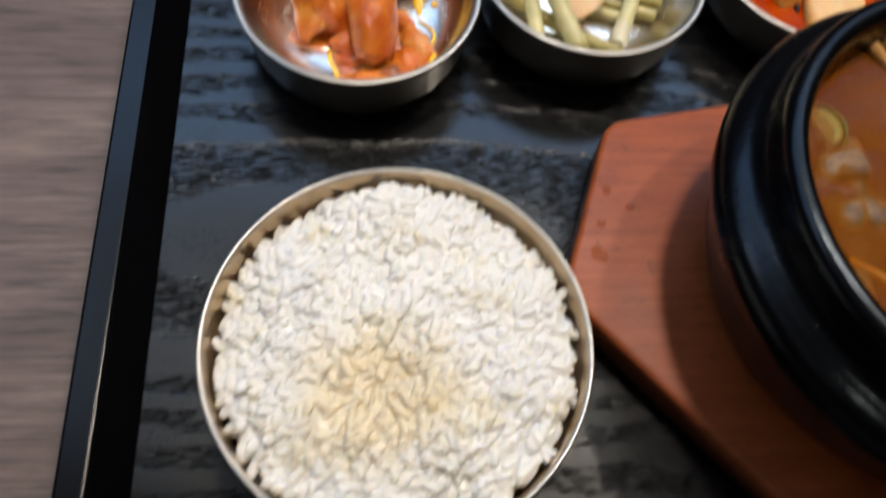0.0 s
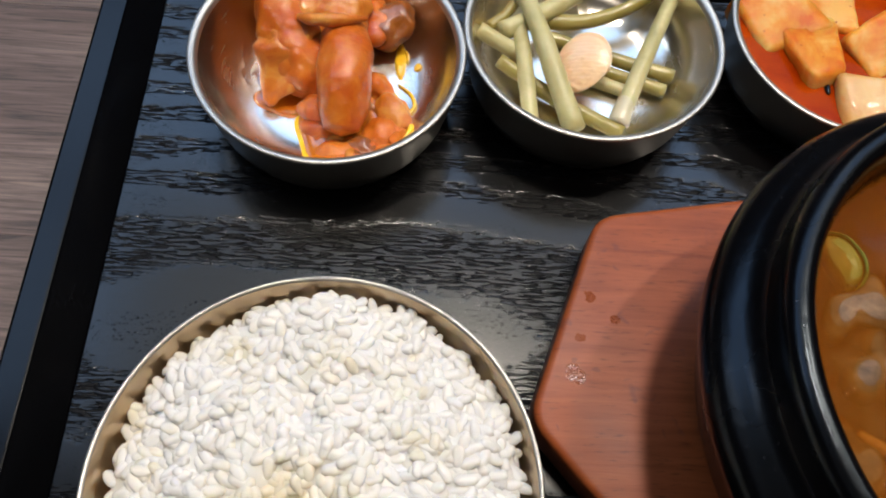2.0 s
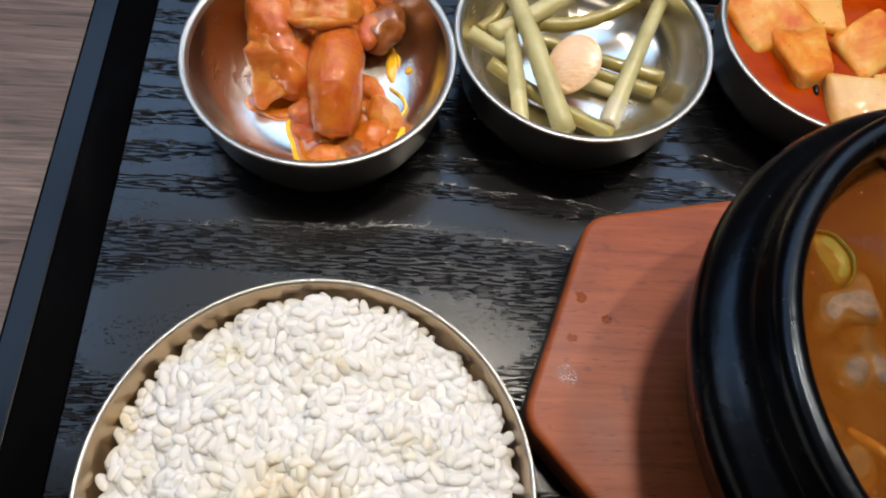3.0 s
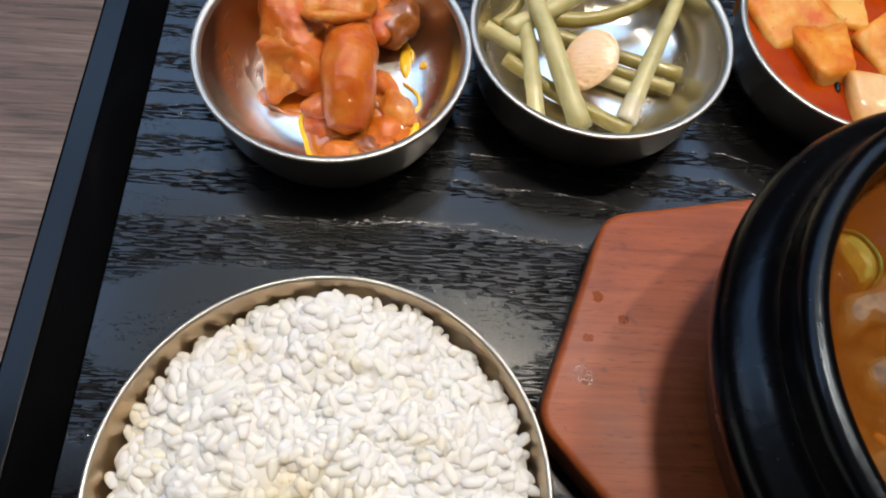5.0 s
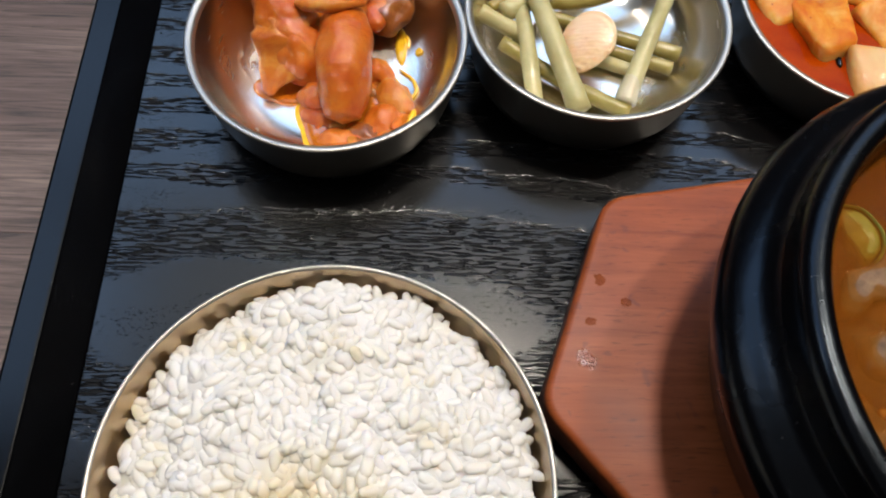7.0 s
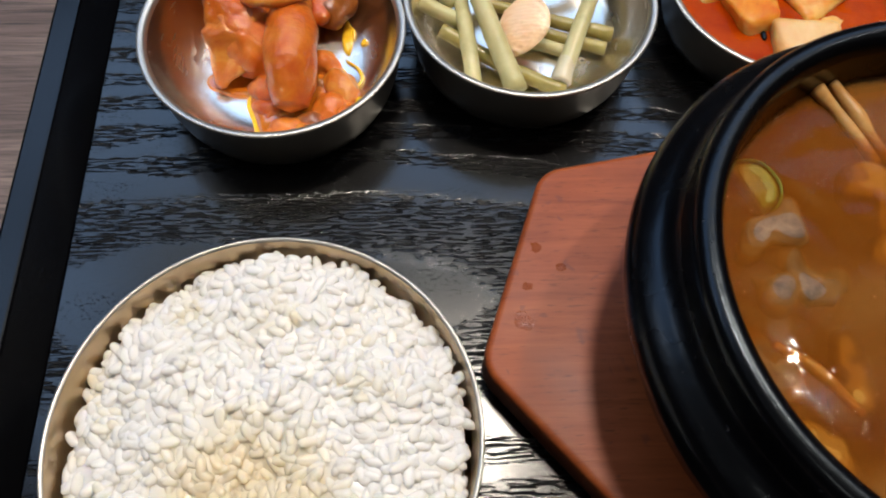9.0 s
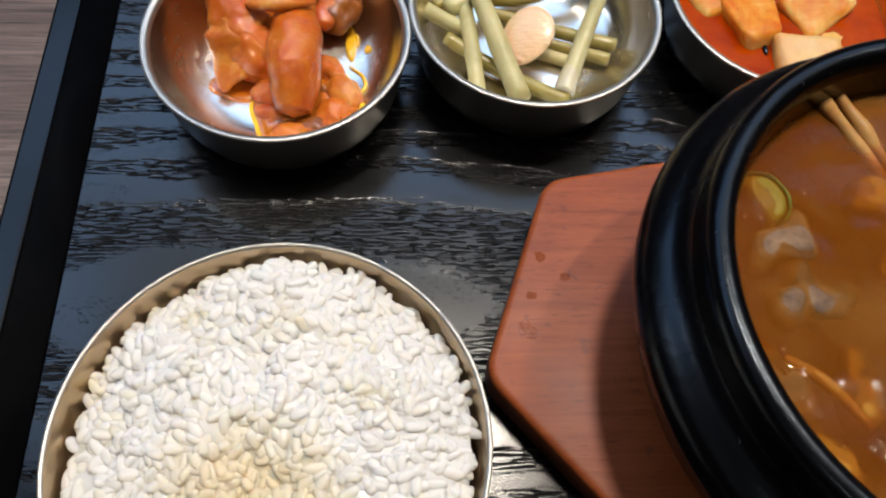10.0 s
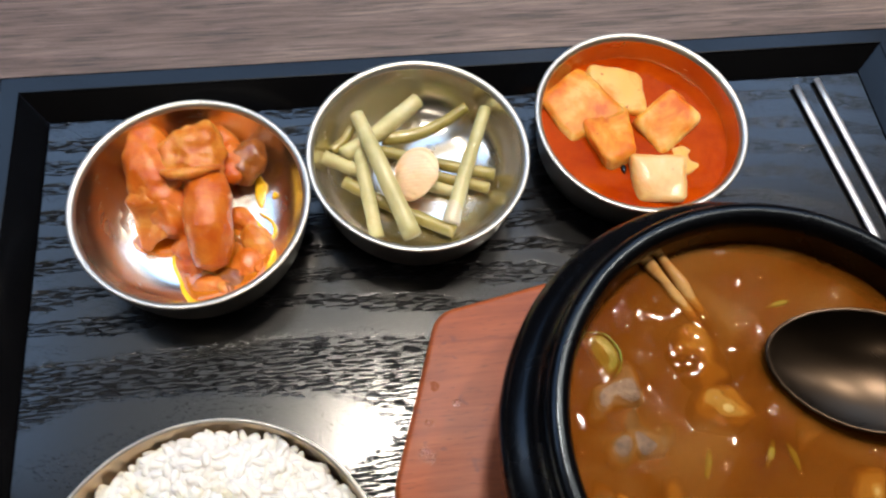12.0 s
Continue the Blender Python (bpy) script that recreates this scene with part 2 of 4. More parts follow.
M_OIL_EDGE = food("yellow_oil", [(0.3, (0.80, 0.42, 0.015)), (0.7, (0.86, 0.58, 0.03))], 160, 0.06, 0.0, 0.2, coat=1.0)
M_STEM = food("pickled_stem", [(0.25, (0.32, 0.28, 0.11)), (0.5, (0.47, 0.42, 0.20)), (0.8, (0.62, 0.57, 0.33))], 60, 0.42, 0.2, 0.3, coat=0.10, spec=0.35)
M_STEM_DARK = food("pickled_stem_dark", [(0.25, (0.17, 0.13, 0.025)), (0.5, (0.28, 0.225, 0.055)), (0.8, (0.40, 0.33, 0.11))], 60, 0.36, 0.2, 0.3, coat=0.25)
M_STEM_END = food("pickled_stem_end", [(0.3, (0.48, 0.42, 0.26)), (0.7, (0.60, 0.54, 0.38))], 90, 0.3, 0.2, 0.3, coat=0.3)
M_GARLIC = food("pickled_garlic", [(0.3, (0.74, 0.48, 0.27)), (0.7, (0.82, 0.60, 0.39))], 40, 0.3, 0.35, 0.2, coat=0.3)


def add_ridges(material, scale, turn):
    """Fine curved ridges on a slice."""
    t = material.node_tree
    n = [t.nodes.new("ShaderNode" + k) for k in ("TexCoord", "Mapping", "TexWave", "Bump")]
    n[1].inputs["Rotation"].default_value = (0, 0, radians(turn))
    n[2].inputs["Scale"].default_value, n[2].inputs["Distortion"].default_value = scale, 1.5
    n[3].inputs["Strength"].default_value, n[3].inputs["Distance"].default_value = 0.11, 0.0005
    t.links.new(n[0].outputs["Object"], n[1].inputs[0])
    t.links.new(n[1].outputs[0], n[2].inputs[0])
    t.links.new(n[2].outputs[1], n[3].inputs["Height"])
    t.links.new(n[3].outputs[0], t.nodes["Principled BSDF"].inputs["Normal"])


add_ridges(M_GARLIC, 230.0, 100)
M_RADISH = food("radish_kimchi", [(0.34, (0.52, 0.100, 0.003)), (0.48, (0.61, 0.23, 0.025)), (0.60, (0.68, 0.38, 0.11))], 60, 0.42, 0.6, 0.25, radius=(0.008, 0.004, 0.0015), dist=0.0005, spec=0.22, specks=(360, 0.72, (0.30, 0.04, 0.005)))
M_RADISH_PALE = food("radish_kimchi_pale", [(0.25, (0.54, 0.22, 0.04)), (0.55, (0.60, 0.37, 0.13)), (0.8, (0.64, 0.46, 0.23))], 70, 0.44, 0.6, 0.4, radius=(0.008, 0.005, 0.003), coat=0.1, dist=0.0006, specks=(420, 0.72, (0.50, 0.08, 0.01)), glint=0.00012)
M_RED_BROTH = food("kimchi_broth", [(0.3, (0.23, 0.016, 0.0004)), (0.7, (0.36, 0.048, 0.001))], 60, 0.05, 0.0, 0.10, spec=0.03)
M_MEAT = food("boiled_meat", [(0.30, (0.040, 0.026, 0.018)), (0.5, (0.15, 0.088, 0.050)), (0.7, (0.26, 0.155, 0.085))], 120, 0.5, 0.2, 0.6, coat=0.0, spec=0.15)
M_PALE = food("pale_vegetable", [(0.3, (0.52, 0.47, 0.28)), (0.7, (0.66, 0.62, 0.44))], 90, 0.22, 0.3, 0.3, coat=0.0, spec=0.15)
M_GREEN = food("zucchini_flesh", [(0.3, (0.22, 0.27, 0.07)), (0.7, (0.32, 0.37, 0.13))], 90, 0.22, 0.3, 0.3, coat=0.0, spec=0.15)
M_SKIN = food("zucchini_skin", [(0.3, (0.17, 0.19, 0.035)), (0.7, (0.24, 0.27, 0.06))], 120, 0.22, 0.1, 0.3, coat=0.0, spec=0.15)
M_SPROUT = food("sprout", [(0.3, (0.34, 0.17, 0.05)), (0.7, (0.50, 0.30, 0.11))], 120, 0.24, 0.25, 0.3, coat=0.0, spec=0.15)


def soup_material(name, clear):
    """Cloudy brown-orange broth; clear lets a part of the view through to what lies below."""
    m = Mat(name, (0.3, 0.14, 0.03), 0.03 if clear else 0.6)
    c = m.coord()
    n = m.noise(34, c, 5.0, 0.6, 0.6)
    m.set("Base Color", m.ramp(n, [(0.28, (0.21, 0.062, 0.006)), (0.5, (0.34, 0.118, 0.014)), (0.66, (0.46, 0.215, 0.050))]))
    if clear:
        if name == "soup_broth":
            m.set("Specular IOR Level", 0.36)
            threads = m.ramp(m.noise(120, c, 2.0, 0.5, 1.4), [(0.45, 0.0), (0.50, 1.0), (0.55, 0.0)], True)
            patches = m.ramp(m.noise(60, m.coord(loc=(0.3, 0.1, 0)), 2.0), [(0.44, 0.0), (0.56, 1.0)], True)
            m.bump(m.math("MULTIPLY", threads, patches), 0.6, 0.00022, m.bump(m.noise(60, c, 1.0, 0.5, 1.2), 0.04, 0.0026))
        else:
            m.set("Specular IOR Level", 0.0)
            m.set("Roughness", 0.8)
        see = m.node("BsdfTransparent", Color=(0.92, 0.80, 0.58, 1))
        both = m.node("MixShader", Fac=clear, i1=m.b.outputs[0], i2=see.outputs[0])
        m.t.links.new(both.outputs[0], m.t.nodes["Material Output"].inputs["Surface"])
    return m.m


M_SOUP, M_SOUP_CLOUD, M_SOUP_DEEP = soup_material("soup_broth", 0.80), soup_material("soup_cloud", 0.86), soup_material("soup_deep", 0.0)


def plain(name, colour, rough=0.8, scale=30.0, **more):
    m = Mat(name, colour, rough, **more)
    n = m.noise(scale, None, 4.0)
    m.set("Base Color", m.mix(n, tuple(0.88 * a for a in colour), tuple(min(1, 1.1 * a) for a in colour)))
    m.bump(m.noise(scale * 12), 0.15, 0.0006)
    return m.m


# Walls of the unseen room are kept dark so rims and pot reflect black.
M_WALL = plain("wall_paint", (0.035, 0.030, 0.026))
M_CEIL = plain("ceiling_paint", (0.72, 0.71, 0.69))
M_FLOOR = plain("floor_tile", (0.08, 0.07, 0.06), 0.5)
M_FIX = plain("lamp_housing", (0.7, 0.7, 0.7), 0.4)


# ---- mesh helpers ----
def part(name, bm, material, parent=None, label="", smooth=True, mats=()):
    me = bpy.data.meshes.new(name)
    bm.normal_update()
    bm.to_mesh(me)
    bm.free()
    for m in (material, *mats):
        me.materials.append(m)
    for p in me.polygons:
        p.use_smooth = smooth
    ob = new(name, me)
    ob.parent = parent
    return tagged(ob, label)


def thing(name, x, y, z, label, category, group=""):
    ob = new(name)
    ob.location = (x, y, z)
    ob.empty_display_size = 0.01
    return tagged(ob, label, category, group)


def lathe(profile, seg=96, wobble=0.0):
    """A surface of revolution from (radius, height) pairs."""
    bm = bmesh.new()
    rings = []
    for r, z in profile:
        if r < 1e-6:
            rings.append([bm.verts.new((0, 0, z))])
            continue
        ring = []
        for i in range(seg):
            a = 2 * math.pi * i / seg
            k = 1 + wobble * noise.noise((2 * math.cos(a), 2 * math.sin(a), z * 20))
            ring.append(bm.verts.new((r * k * math.cos(a), r * k * math.sin(a), z)))
        rings.append(ring)
    for a, b in zip(rings, rings[1:]):
        for i in range(seg):
            j = (i + 1) % seg
            if len(a) == 1:
                bm.faces.new((a[0], b[j], b[i]))
            elif len(b) == 1:
                bm.faces.new((a[i], a[j], b[0]))
            else:
                bm.faces.new((a[i], a[j], b[j], b[i]))
    bmesh.ops.recalc_face_normals(bm, faces=bm.faces)
    return bm


def smooth_path(pts, n):
    """n points on a Catmull-Rom line through pts."""
    pts = [Vector(p) for p in pts]
    out = []
    full = [2 * pts[0] - pts[1], *pts, 2 * pts[-1] - pts[-2]]
    for i in range(n):
        u = i / (n - 1) * (len(pts) - 1)
        k = min(int(u), len(pts) - 2)
        t = u - k
        p0, p1, p2, p3 = full[k:k + 4]
        out.append(0.5 * (2 * p1 + (p2 - p0) * t + (2 * p0 - 5 * p1 + 4 * p2 - p3) * t * t + (3 * p1 - p0 - 3 * p2 + p3) * t ** 3))
    return out


def tube(pts, radii, n=18, seg=12, flat=1.0, rough=0.0, cap=0.5, seed=0.0):
    """A bent rod: radii run along it, flat squeezes it upright, cap rounds its ends."""
    line = smooth_path(pts, n)
    bm = bmesh.new()
    rings = []
    up = Vector((0, 0, 1))
    for i, p in enumerate(line):
        d = (line[min(i + 1, n - 1)] - line[max(i - 1, 0)]).normalized()
        side = d.cross(up)
        side = side.normalized() if side.length > 1e-4 else Vector((1, 0, 0))
        top = side.cross(d)
        u = i / (n - 1) * (len(radii) - 1)
        k = min(int(u), len(radii) - 2)
        r = radii[k] + (radii[k + 1] - radii[k]) * (u - k)
        ring = []
        for j in range(seg):
            a = 2 * math.pi * j / seg
            q = p + r * (math.cos(a) * side + flat * math.sin(a) * top)
            q += (q - p) * rough * noise.noise(q * 130 + Vector((seed, 0, seed)))
            ring.append(bm.verts.new(q))
        rings.append(ring)
    for a, b in zip(rings, rings[1:]):
        for j in range(seg):
            bm.faces.new((a[j], a[(j + 1) % seg], b[(j + 1) % seg], b[j]))
    for ring, p, q, r in ((rings[0], line[0], line[1], radii[0]), (rings[-1], line[-1], line[-2], radii[-1])):
        tip = bm.verts.new(p + (p - q).normalized() * r * cap)
        for j in range(seg):
            bm.faces.new((ring[j], ring[(j + 1) % seg], tip))
    bmesh.ops.recalc_face_normals(bm, faces=bm.faces)
    return bm


def blob(centre, radii, turn=(0, 0, 0), rough=0.25, freq=90.0, sub=3, seed=0.0, square=0.0):
    """A lumpy body; square pulls it towards a rounded block."""
    bm = bmesh.new()
    bmesh.ops.create_icosphere(bm, subdivisions=sub, radius=1)
    m = Euler([radians(a) for a in turn]).to_matrix()
    for v in bm.verts:
        p = v.co.copy()
        if square:
            k = max(abs(a) for a in p)
            p = p.lerp(p / k * 0.86, square)
        q = Vector(centre) + m @ Vector((p.x * radii[0], p.y * radii[1], p.z * radii[2]))
        d = m @ p
        v.co = q + d.normalized() * min(radii) * rough * (noise.noise(q * freq + Vector((seed, seed, 0))) + 0.5 * noise.noise(q * freq * 2.7 + Vector((0, seed, 0))))
    return bm


def block(x0, y0, z0, x1, y1, z1, bevel=0.001, seg=2):
    bm = bmesh.new()
    bmesh.ops.create_cube(bm, size=1)
    for v in bm.verts:
        v.co = Vector(((x0 + x1) / 2 + v.co.x * (x1 - x0), (y0 + y1) / 2 + v.co.y * (y1 - y0), (z0 + z1) / 2 + v.co.z * (z1 - z0)))
    if bevel:
        bmesh.ops.bevel(bm, geom=bm.edges[:], offset=bevel, segments=seg, affect="EDGES", profile=0.5)
    return bm


def prism(outline, z0, z1, bevel=0.001, seg=3):
    """A flat body with the given outline."""
    bm = bmesh.new()
    f = bm.faces.new([bm.verts.new((x, y, z0)) for x, y in outline])
    ex = bmesh.ops.extrude_face_region(bm, geom=[f])
    for v in ex["geom"]:
        if isinstance(v, bmesh.types.BMVert):
            v.co.z = z1
    bmesh.ops.recalc_face_normals(bm, faces=bm.faces)
    if bevel:
        es = [e for e in bm.edges if abs(e.verts[0].co.z - e.verts[1].co.z) < 1e-7 and e.verts[0].co.z > (z0 + z1) / 2]
        bmesh.ops.bevel(bm, geom=es, offset=bevel, segments=seg, affect="EDGES", profile=0.5)
    return bm


def ripple_disc(r, z, rings=40, seg=120, amp=0.0004, freq=120.0, seed=0.0, lift=0.0):
    """A liquid's surface, slightly uneven, drawn up at its edge by lift."""
    bm = bmesh.new()
    mid = bm.verts.new((0, 0, z + amp * noise.noise((seed, 0, 0))))
    last = None
    for i in range(1, rings + 1):
        k = r * i / rings
        ring = []
        for j in range(seg):
            a = 2 * math.pi * j / seg
            x, y = k * math.cos(a), k * math.sin(a)
            h = amp * (noise.noise((x * freq, y * freq, seed)) + 0.5 * noise.noise((x * freq * 2.3, y * freq * 2.3, seed)))
            ring.append(bm.verts.new((x, y, z + h + lift * max(0, (i / rings - 0.95) / 0.05) ** 2)))
        for j in range(seg):
            n = (j + 1) % seg
            if last:
                bm.faces.new((last[j], ring[j], ring[n], last[n]))
            else:
                bm.faces.new((mid, ring[j], ring[n]))
        last = ring
    bmesh.ops.recalc_face_normals(bm, faces=bm.faces)
    return bm


# ---- unseen room, added to close the place ----
def room():
    x0, x1, y0, y1, z0 = -2.6, 2.6, -2.6, 2.6, -0.736
    for name, box, m in (("floor", (x0, y0, z0 - 0.1, x1, y1, z0), M_FLOOR), ("ceiling", (x0, y0, CEIL, x1, y1, CEIL + 0.1), M_CEIL),
                         ("wall_north", (x0, y1, z0, x1, y1 + 0.1, CEIL), M_WALL), ("wall_south", (x0, y0 - 0.1, z0, x1, y0, CEIL), M_WALL),
                         ("wall_east", (x1, y0, z0, x1 + 0.1, y1, CEIL), M_WALL), ("wall_west", (x0 - 0.1, y0, z0, x0, y1, CEIL), M_WALL)):
        tagged(part(name, block(*box, 0), m, None, "unseen plain painted surface added to close the dining room", smooth=False), category=name.split("_")[0], kind="structure")


room()
for x, y, watts, r, colour in DOWNLIGHTS:
    t = thing("ceiling_light", x, y, CEIL, "round recessed white downlight in the ceiling", "light", "downlights in the ceiling")
    part("housing", lathe([(r + 0.002, -0.010), (r + 0.012, -0.012), (r + 0.018, -0.006), (r + 0.018, 0.0)], 32), M_FIX, t)
# Frames around the added glow panel and the cool skylights.
for name, x, y, sx, sy in (("ceiling_panel_light", *PANEL), *(("ceiling_skylight", *s) for s in SKYLIGHTS)):
    t = thing(name, x, y, CEIL, "unseen flat luminous panel with a slim white frame", "light")
    for a, b, c, d in ((-sx / 2 - 0.02, -sy / 2 - 0.02, sx / 2 + 0.02, -sy / 2), (-sx / 2 - 0.02, sy / 2, sx / 2 + 0.02, sy / 2 + 0.02),
                       (-sx / 2 - 0.02, -sy / 2, -sx / 2, sy / 2), (sx / 2, -sy / 2, sx / 2 + 0.02, sy / 2)):
        part("frame", block(a, b, -0.02, c, d, -0.001, 0.002), M_FIX, t)

# Housings and rods for the added ceiling fill lamps.
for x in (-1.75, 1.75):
    t = thing("added_uplight", x, -0.2, 1.40, "added long slim white fill lamp that brightens the ceiling", "light", "uplight beams")
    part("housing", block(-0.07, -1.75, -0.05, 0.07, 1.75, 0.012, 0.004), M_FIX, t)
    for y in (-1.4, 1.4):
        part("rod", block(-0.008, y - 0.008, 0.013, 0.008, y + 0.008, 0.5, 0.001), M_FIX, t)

# ---- the table ----
TABLE = -0.006
table = thing("dining_table", 0.2, 0.0, TABLE, "grey-brown wood-grain dining table under the tray", "table")
y = -0.5101
while y < 0.5:
    part("plank", block(-0.75, y + 0.00004, -0.028, 0.75, y + 0.09816, 0, 0.00012, 1), M_TABLE, table, smooth=False)
    y += 0.0982
for x in (-0.66, 0.66):
    for yy in (-0.44, 0.40):
        part("leg", block(x - 0.03, yy - 0.03, -0.73, x + 0.03, yy + 0.03, -0.0285, 0.004), M_POT, table)

# ---- the tray ----
TW, TD, RIM, RI, RO = 0.3790, 0.300, 0.0097, 0.0104, 0.0194


def rail(p0, p1, out):
    """One mitred side of the tray: floor edge p0 to p1, sloped inner face, flat top."""
    p0, p1, out = Vector((*p0, 0)), Vector((*p1, 0)), Vector((*out, 0))
    along = (p1 - p0).normalized()
    prof = [(0.0, -0.0045), (0.0, 0.0), (0.0004, 0.0006), (RI - 0.0006, RIM - 0.0007), (RI, RIM - 0.0001), (RI + 0.0006, RIM), (RO - 0.0012, RIM), (RO - 0.0003, RIM - 0.0004), (RO, RIM - 0.0012), (RO - 0.0006, -0.0058), (0.0, -0.0058)]
    bm = bmesh.new()
    ends = []
    for p, s in ((p0, -1), (p1, 1)):
        ends.append([bm.verts.new(p + out * d + along * s * d + Vector((0, 0, z))) for d, z in prof])
    n = len(prof)
    for i in range(n):
        j = (i + 1) % n
        bm.faces.new((ends[0][i], ends[1][i], ends[1][j], ends[0][j]))
    bm.faces.new(ends[0])
    bm.faces.new(ends[1])
    bmesh.ops.recalc_face_normals(bm, faces=bm.faces)
    return bm


tray = thing("serving_tray", 0, 0, 0, "black-stained wooden serving tray with open grain and raised rim", "tray")
part("tray_floor", block(0.00005, -TD, -0.0045, TW - 0.00005, -0.00005, 0, 0), M_TRAY, tray, smooth=False)
for p0, p1, out, m in (((0, 0), (TW, 0), (0, 1), M_TRAY_RIM), ((0, -TD), (0, 0), (-1, 0), M_TRAY_Y), ((TW, 0), (TW, -TD), (1, 0), M_TRAY_Y), ((TW, -TD), (0, -TD), (0, -1), M_TRAY_RIM)):
    part("rim", rail(p0, p1, out), m, tray, smooth=False)


# ---- side dishes ----
def hollow(r, h, deep=0.0, b=0.0055, steps=12):
    """The (radius, height) line of a dish's hollow, from the rim to the bottom."""
    fl = 0.50 + 0.12 * deep
    line = [(r * 0.930, h - 0.0022)]
    for i in range(1, steps + 1):
        a = i / steps * math.pi / 2
        line.append((r * (fl + (0.930 - fl) * math.cos(a) ** (0.9 - 0.3 * deep)), b + (h - 0.0022 - b) * (1 - math.sin(a))))
    return line + [(r * fl * 0.6, b - 0.0002), (0.0, b - 0.0003)]


def hollow_height(k, r, h, deep=0.0):
    """How high a dish's hollow stands at the distance k from its middle."""
    line = hollow(r, h, deep)[::-1]
    return float(np.interp(k, [p[0] for p in line], [p[1] for p in line]))


def side_dish(x, y, r, h, label, deep=0.0):
    """Double-walled steel dish: broad rolled rim, round hollow with a flat bottom, rounded foot."""
    t = thing("side_dish", x, y, 0, label, "dish", "steel side dishes along the tray")
    b = 0.0055
    outer = [(0.0, 0.0006), (r * 0.74, 0.0006), (r * 0.765, 0.0), (r * 0.815, 0.0008), (r * 0.870, 0.0032), (r * 0.912, 0.0078), (r * 0.942, 0.0140), (r * 0.968, h - 0.005), (r * 0.985, h - 0.0018)]
    part("outer_wall", lathe(outer), M_STEEL_OUT, t, "dull brushed steel outer wall with a dark tray reflection painted in")
    rim = [(r * 0.985, h - 0.0018), (r * 0.997, h - 0.0014), (r, h - 0.0008), (r * 0.996, h - 0.0002), (r * 0.982, h), (r * 0.955, h - 0.0003), (r * 0.940, h - 0.0010), (r * 0.930, h - 0.0022)]
    part("rim", lathe(rim), M_RIM, t, "bright polished rim")
    inner = hollow(r, h, deep, b)
    part("bowl", lathe(inner), M_STEEL, t, "satin steel hollow")
    return t


DISH1, DISH2, DISH3 = (0.0669, -0.0586, 0.0458, 0.0287), (0.1567, -0.0448, 0.0452, 0.0292), (0.2529, -0.0350, 0.0457, 0.0270)
side_dish(*DISH1, "round steel side dish holding red seasoned seafood on the tray")
side_dish(*DISH2, "round steel side dish holding green pickled stems on the tray")
side_dish(*DISH3, "round steel side dish holding radish kimchi in red broth", 0.6)

# red seasoned seafood
sea = thing("seasoned_seafood", DISH1[0], DISH1[1], 0.0055, "glossy orange-red seasoned seafood lying in chilli oil", "side dish")


def local(pts, dish, base=0.0055):
    return [(x - dish[0], y - dish[1], z - base) for x, y, z in pts]


def sea_tube(name, pts, radii, m, label="", **kw):
    part(name, tube(local(pts, DISH1), radii, **kw), m, sea, label)


def sea_blob(name, c, radii, m, label="", **kw):
    part(name, blob(local([c], DISH1)[0], radii, **kw), m, sea, label)


sea_tube("roll", [(0.0700, -0.0400, 0.0160), (0.0718, -0.0530, 0.0195), (0.0724, -0.0680, 0.0185), (0.0722, -0.0810, 0.0130)], [0.0066, 0.0084, 0.0092, 0.0095, 0.0093, 0.0084, 0.0060], M_SEAFOOD, "smooth thick red roll", n=56, seg=40, rough=0.10, cap=0.4)
sea_blob("lump", (0.0522, -0.0400, 0.0170), (0.0122, 0.0225, 0.0098), M_SEAFOOD, "plump red piece", turn=(8, 4, 14), rough=0.32, freq=62, sub=5, seed=3)
sea_tube("skin", [(0.0545, -0.0380, 0.0205), (0.0525, -0.0500, 0.0205), (0.0500, -0.0600, 0.0150), (0.0465, -0.0695, 0.0092)], [0.0050, 0.0086, 0.0090, 0.0062, 0.0024], M_SEAFOOD_PALE, "pale translucent skin", n=44, seg=32, flat=0.45, rough=0.85, cap=0.4, seed=6)
sea_tube("fold", [(0.0555, -0.0450, 0.0262), (0.0605, -0.0480, 0.0288), (0.0680, -0.0482, 0.0292), (0.0785, -0.0440, 0.0262)], [0.0012, 0.0022, 0.0026, 0.0022, 0.0009], M_SEAFOOD_PALE, "pale folded edge", n=34, seg=14, rough=0.35)
sea_blob("slice", (0.0655, -0.0355, 0.0212), (0.0140, 0.0142, 0.0074), M_SEAFOOD_PALE, turn=(10, 2, -8), rough=0.45, freq=85, seed=5, sub=5)
sea_blob("slice", (0.0570, -0.0555, 0.0140), (0.0105, 0.0115, 0.0072), M_SEAFOOD, turn=(10, 0, 20), rough=0.5, seed=9, sub=4)
sea_blob("slice", (0.0780, -0.0320, 0.0150), (0.0080, 0.0140, 0.0060), M_SEAFOOD, turn=(0, 10, 20), rough=0.5, seed=10, sub=4)
sea_blob("vegetable", (0.0860, -0.0350, 0.0140), (0.0088, 0.0098, 0.0055), M_SEAFOOD_DARK, "dark brown soaked vegetable", turn=(0, -12, 20), rough=0.55, seed=11, sub=4)
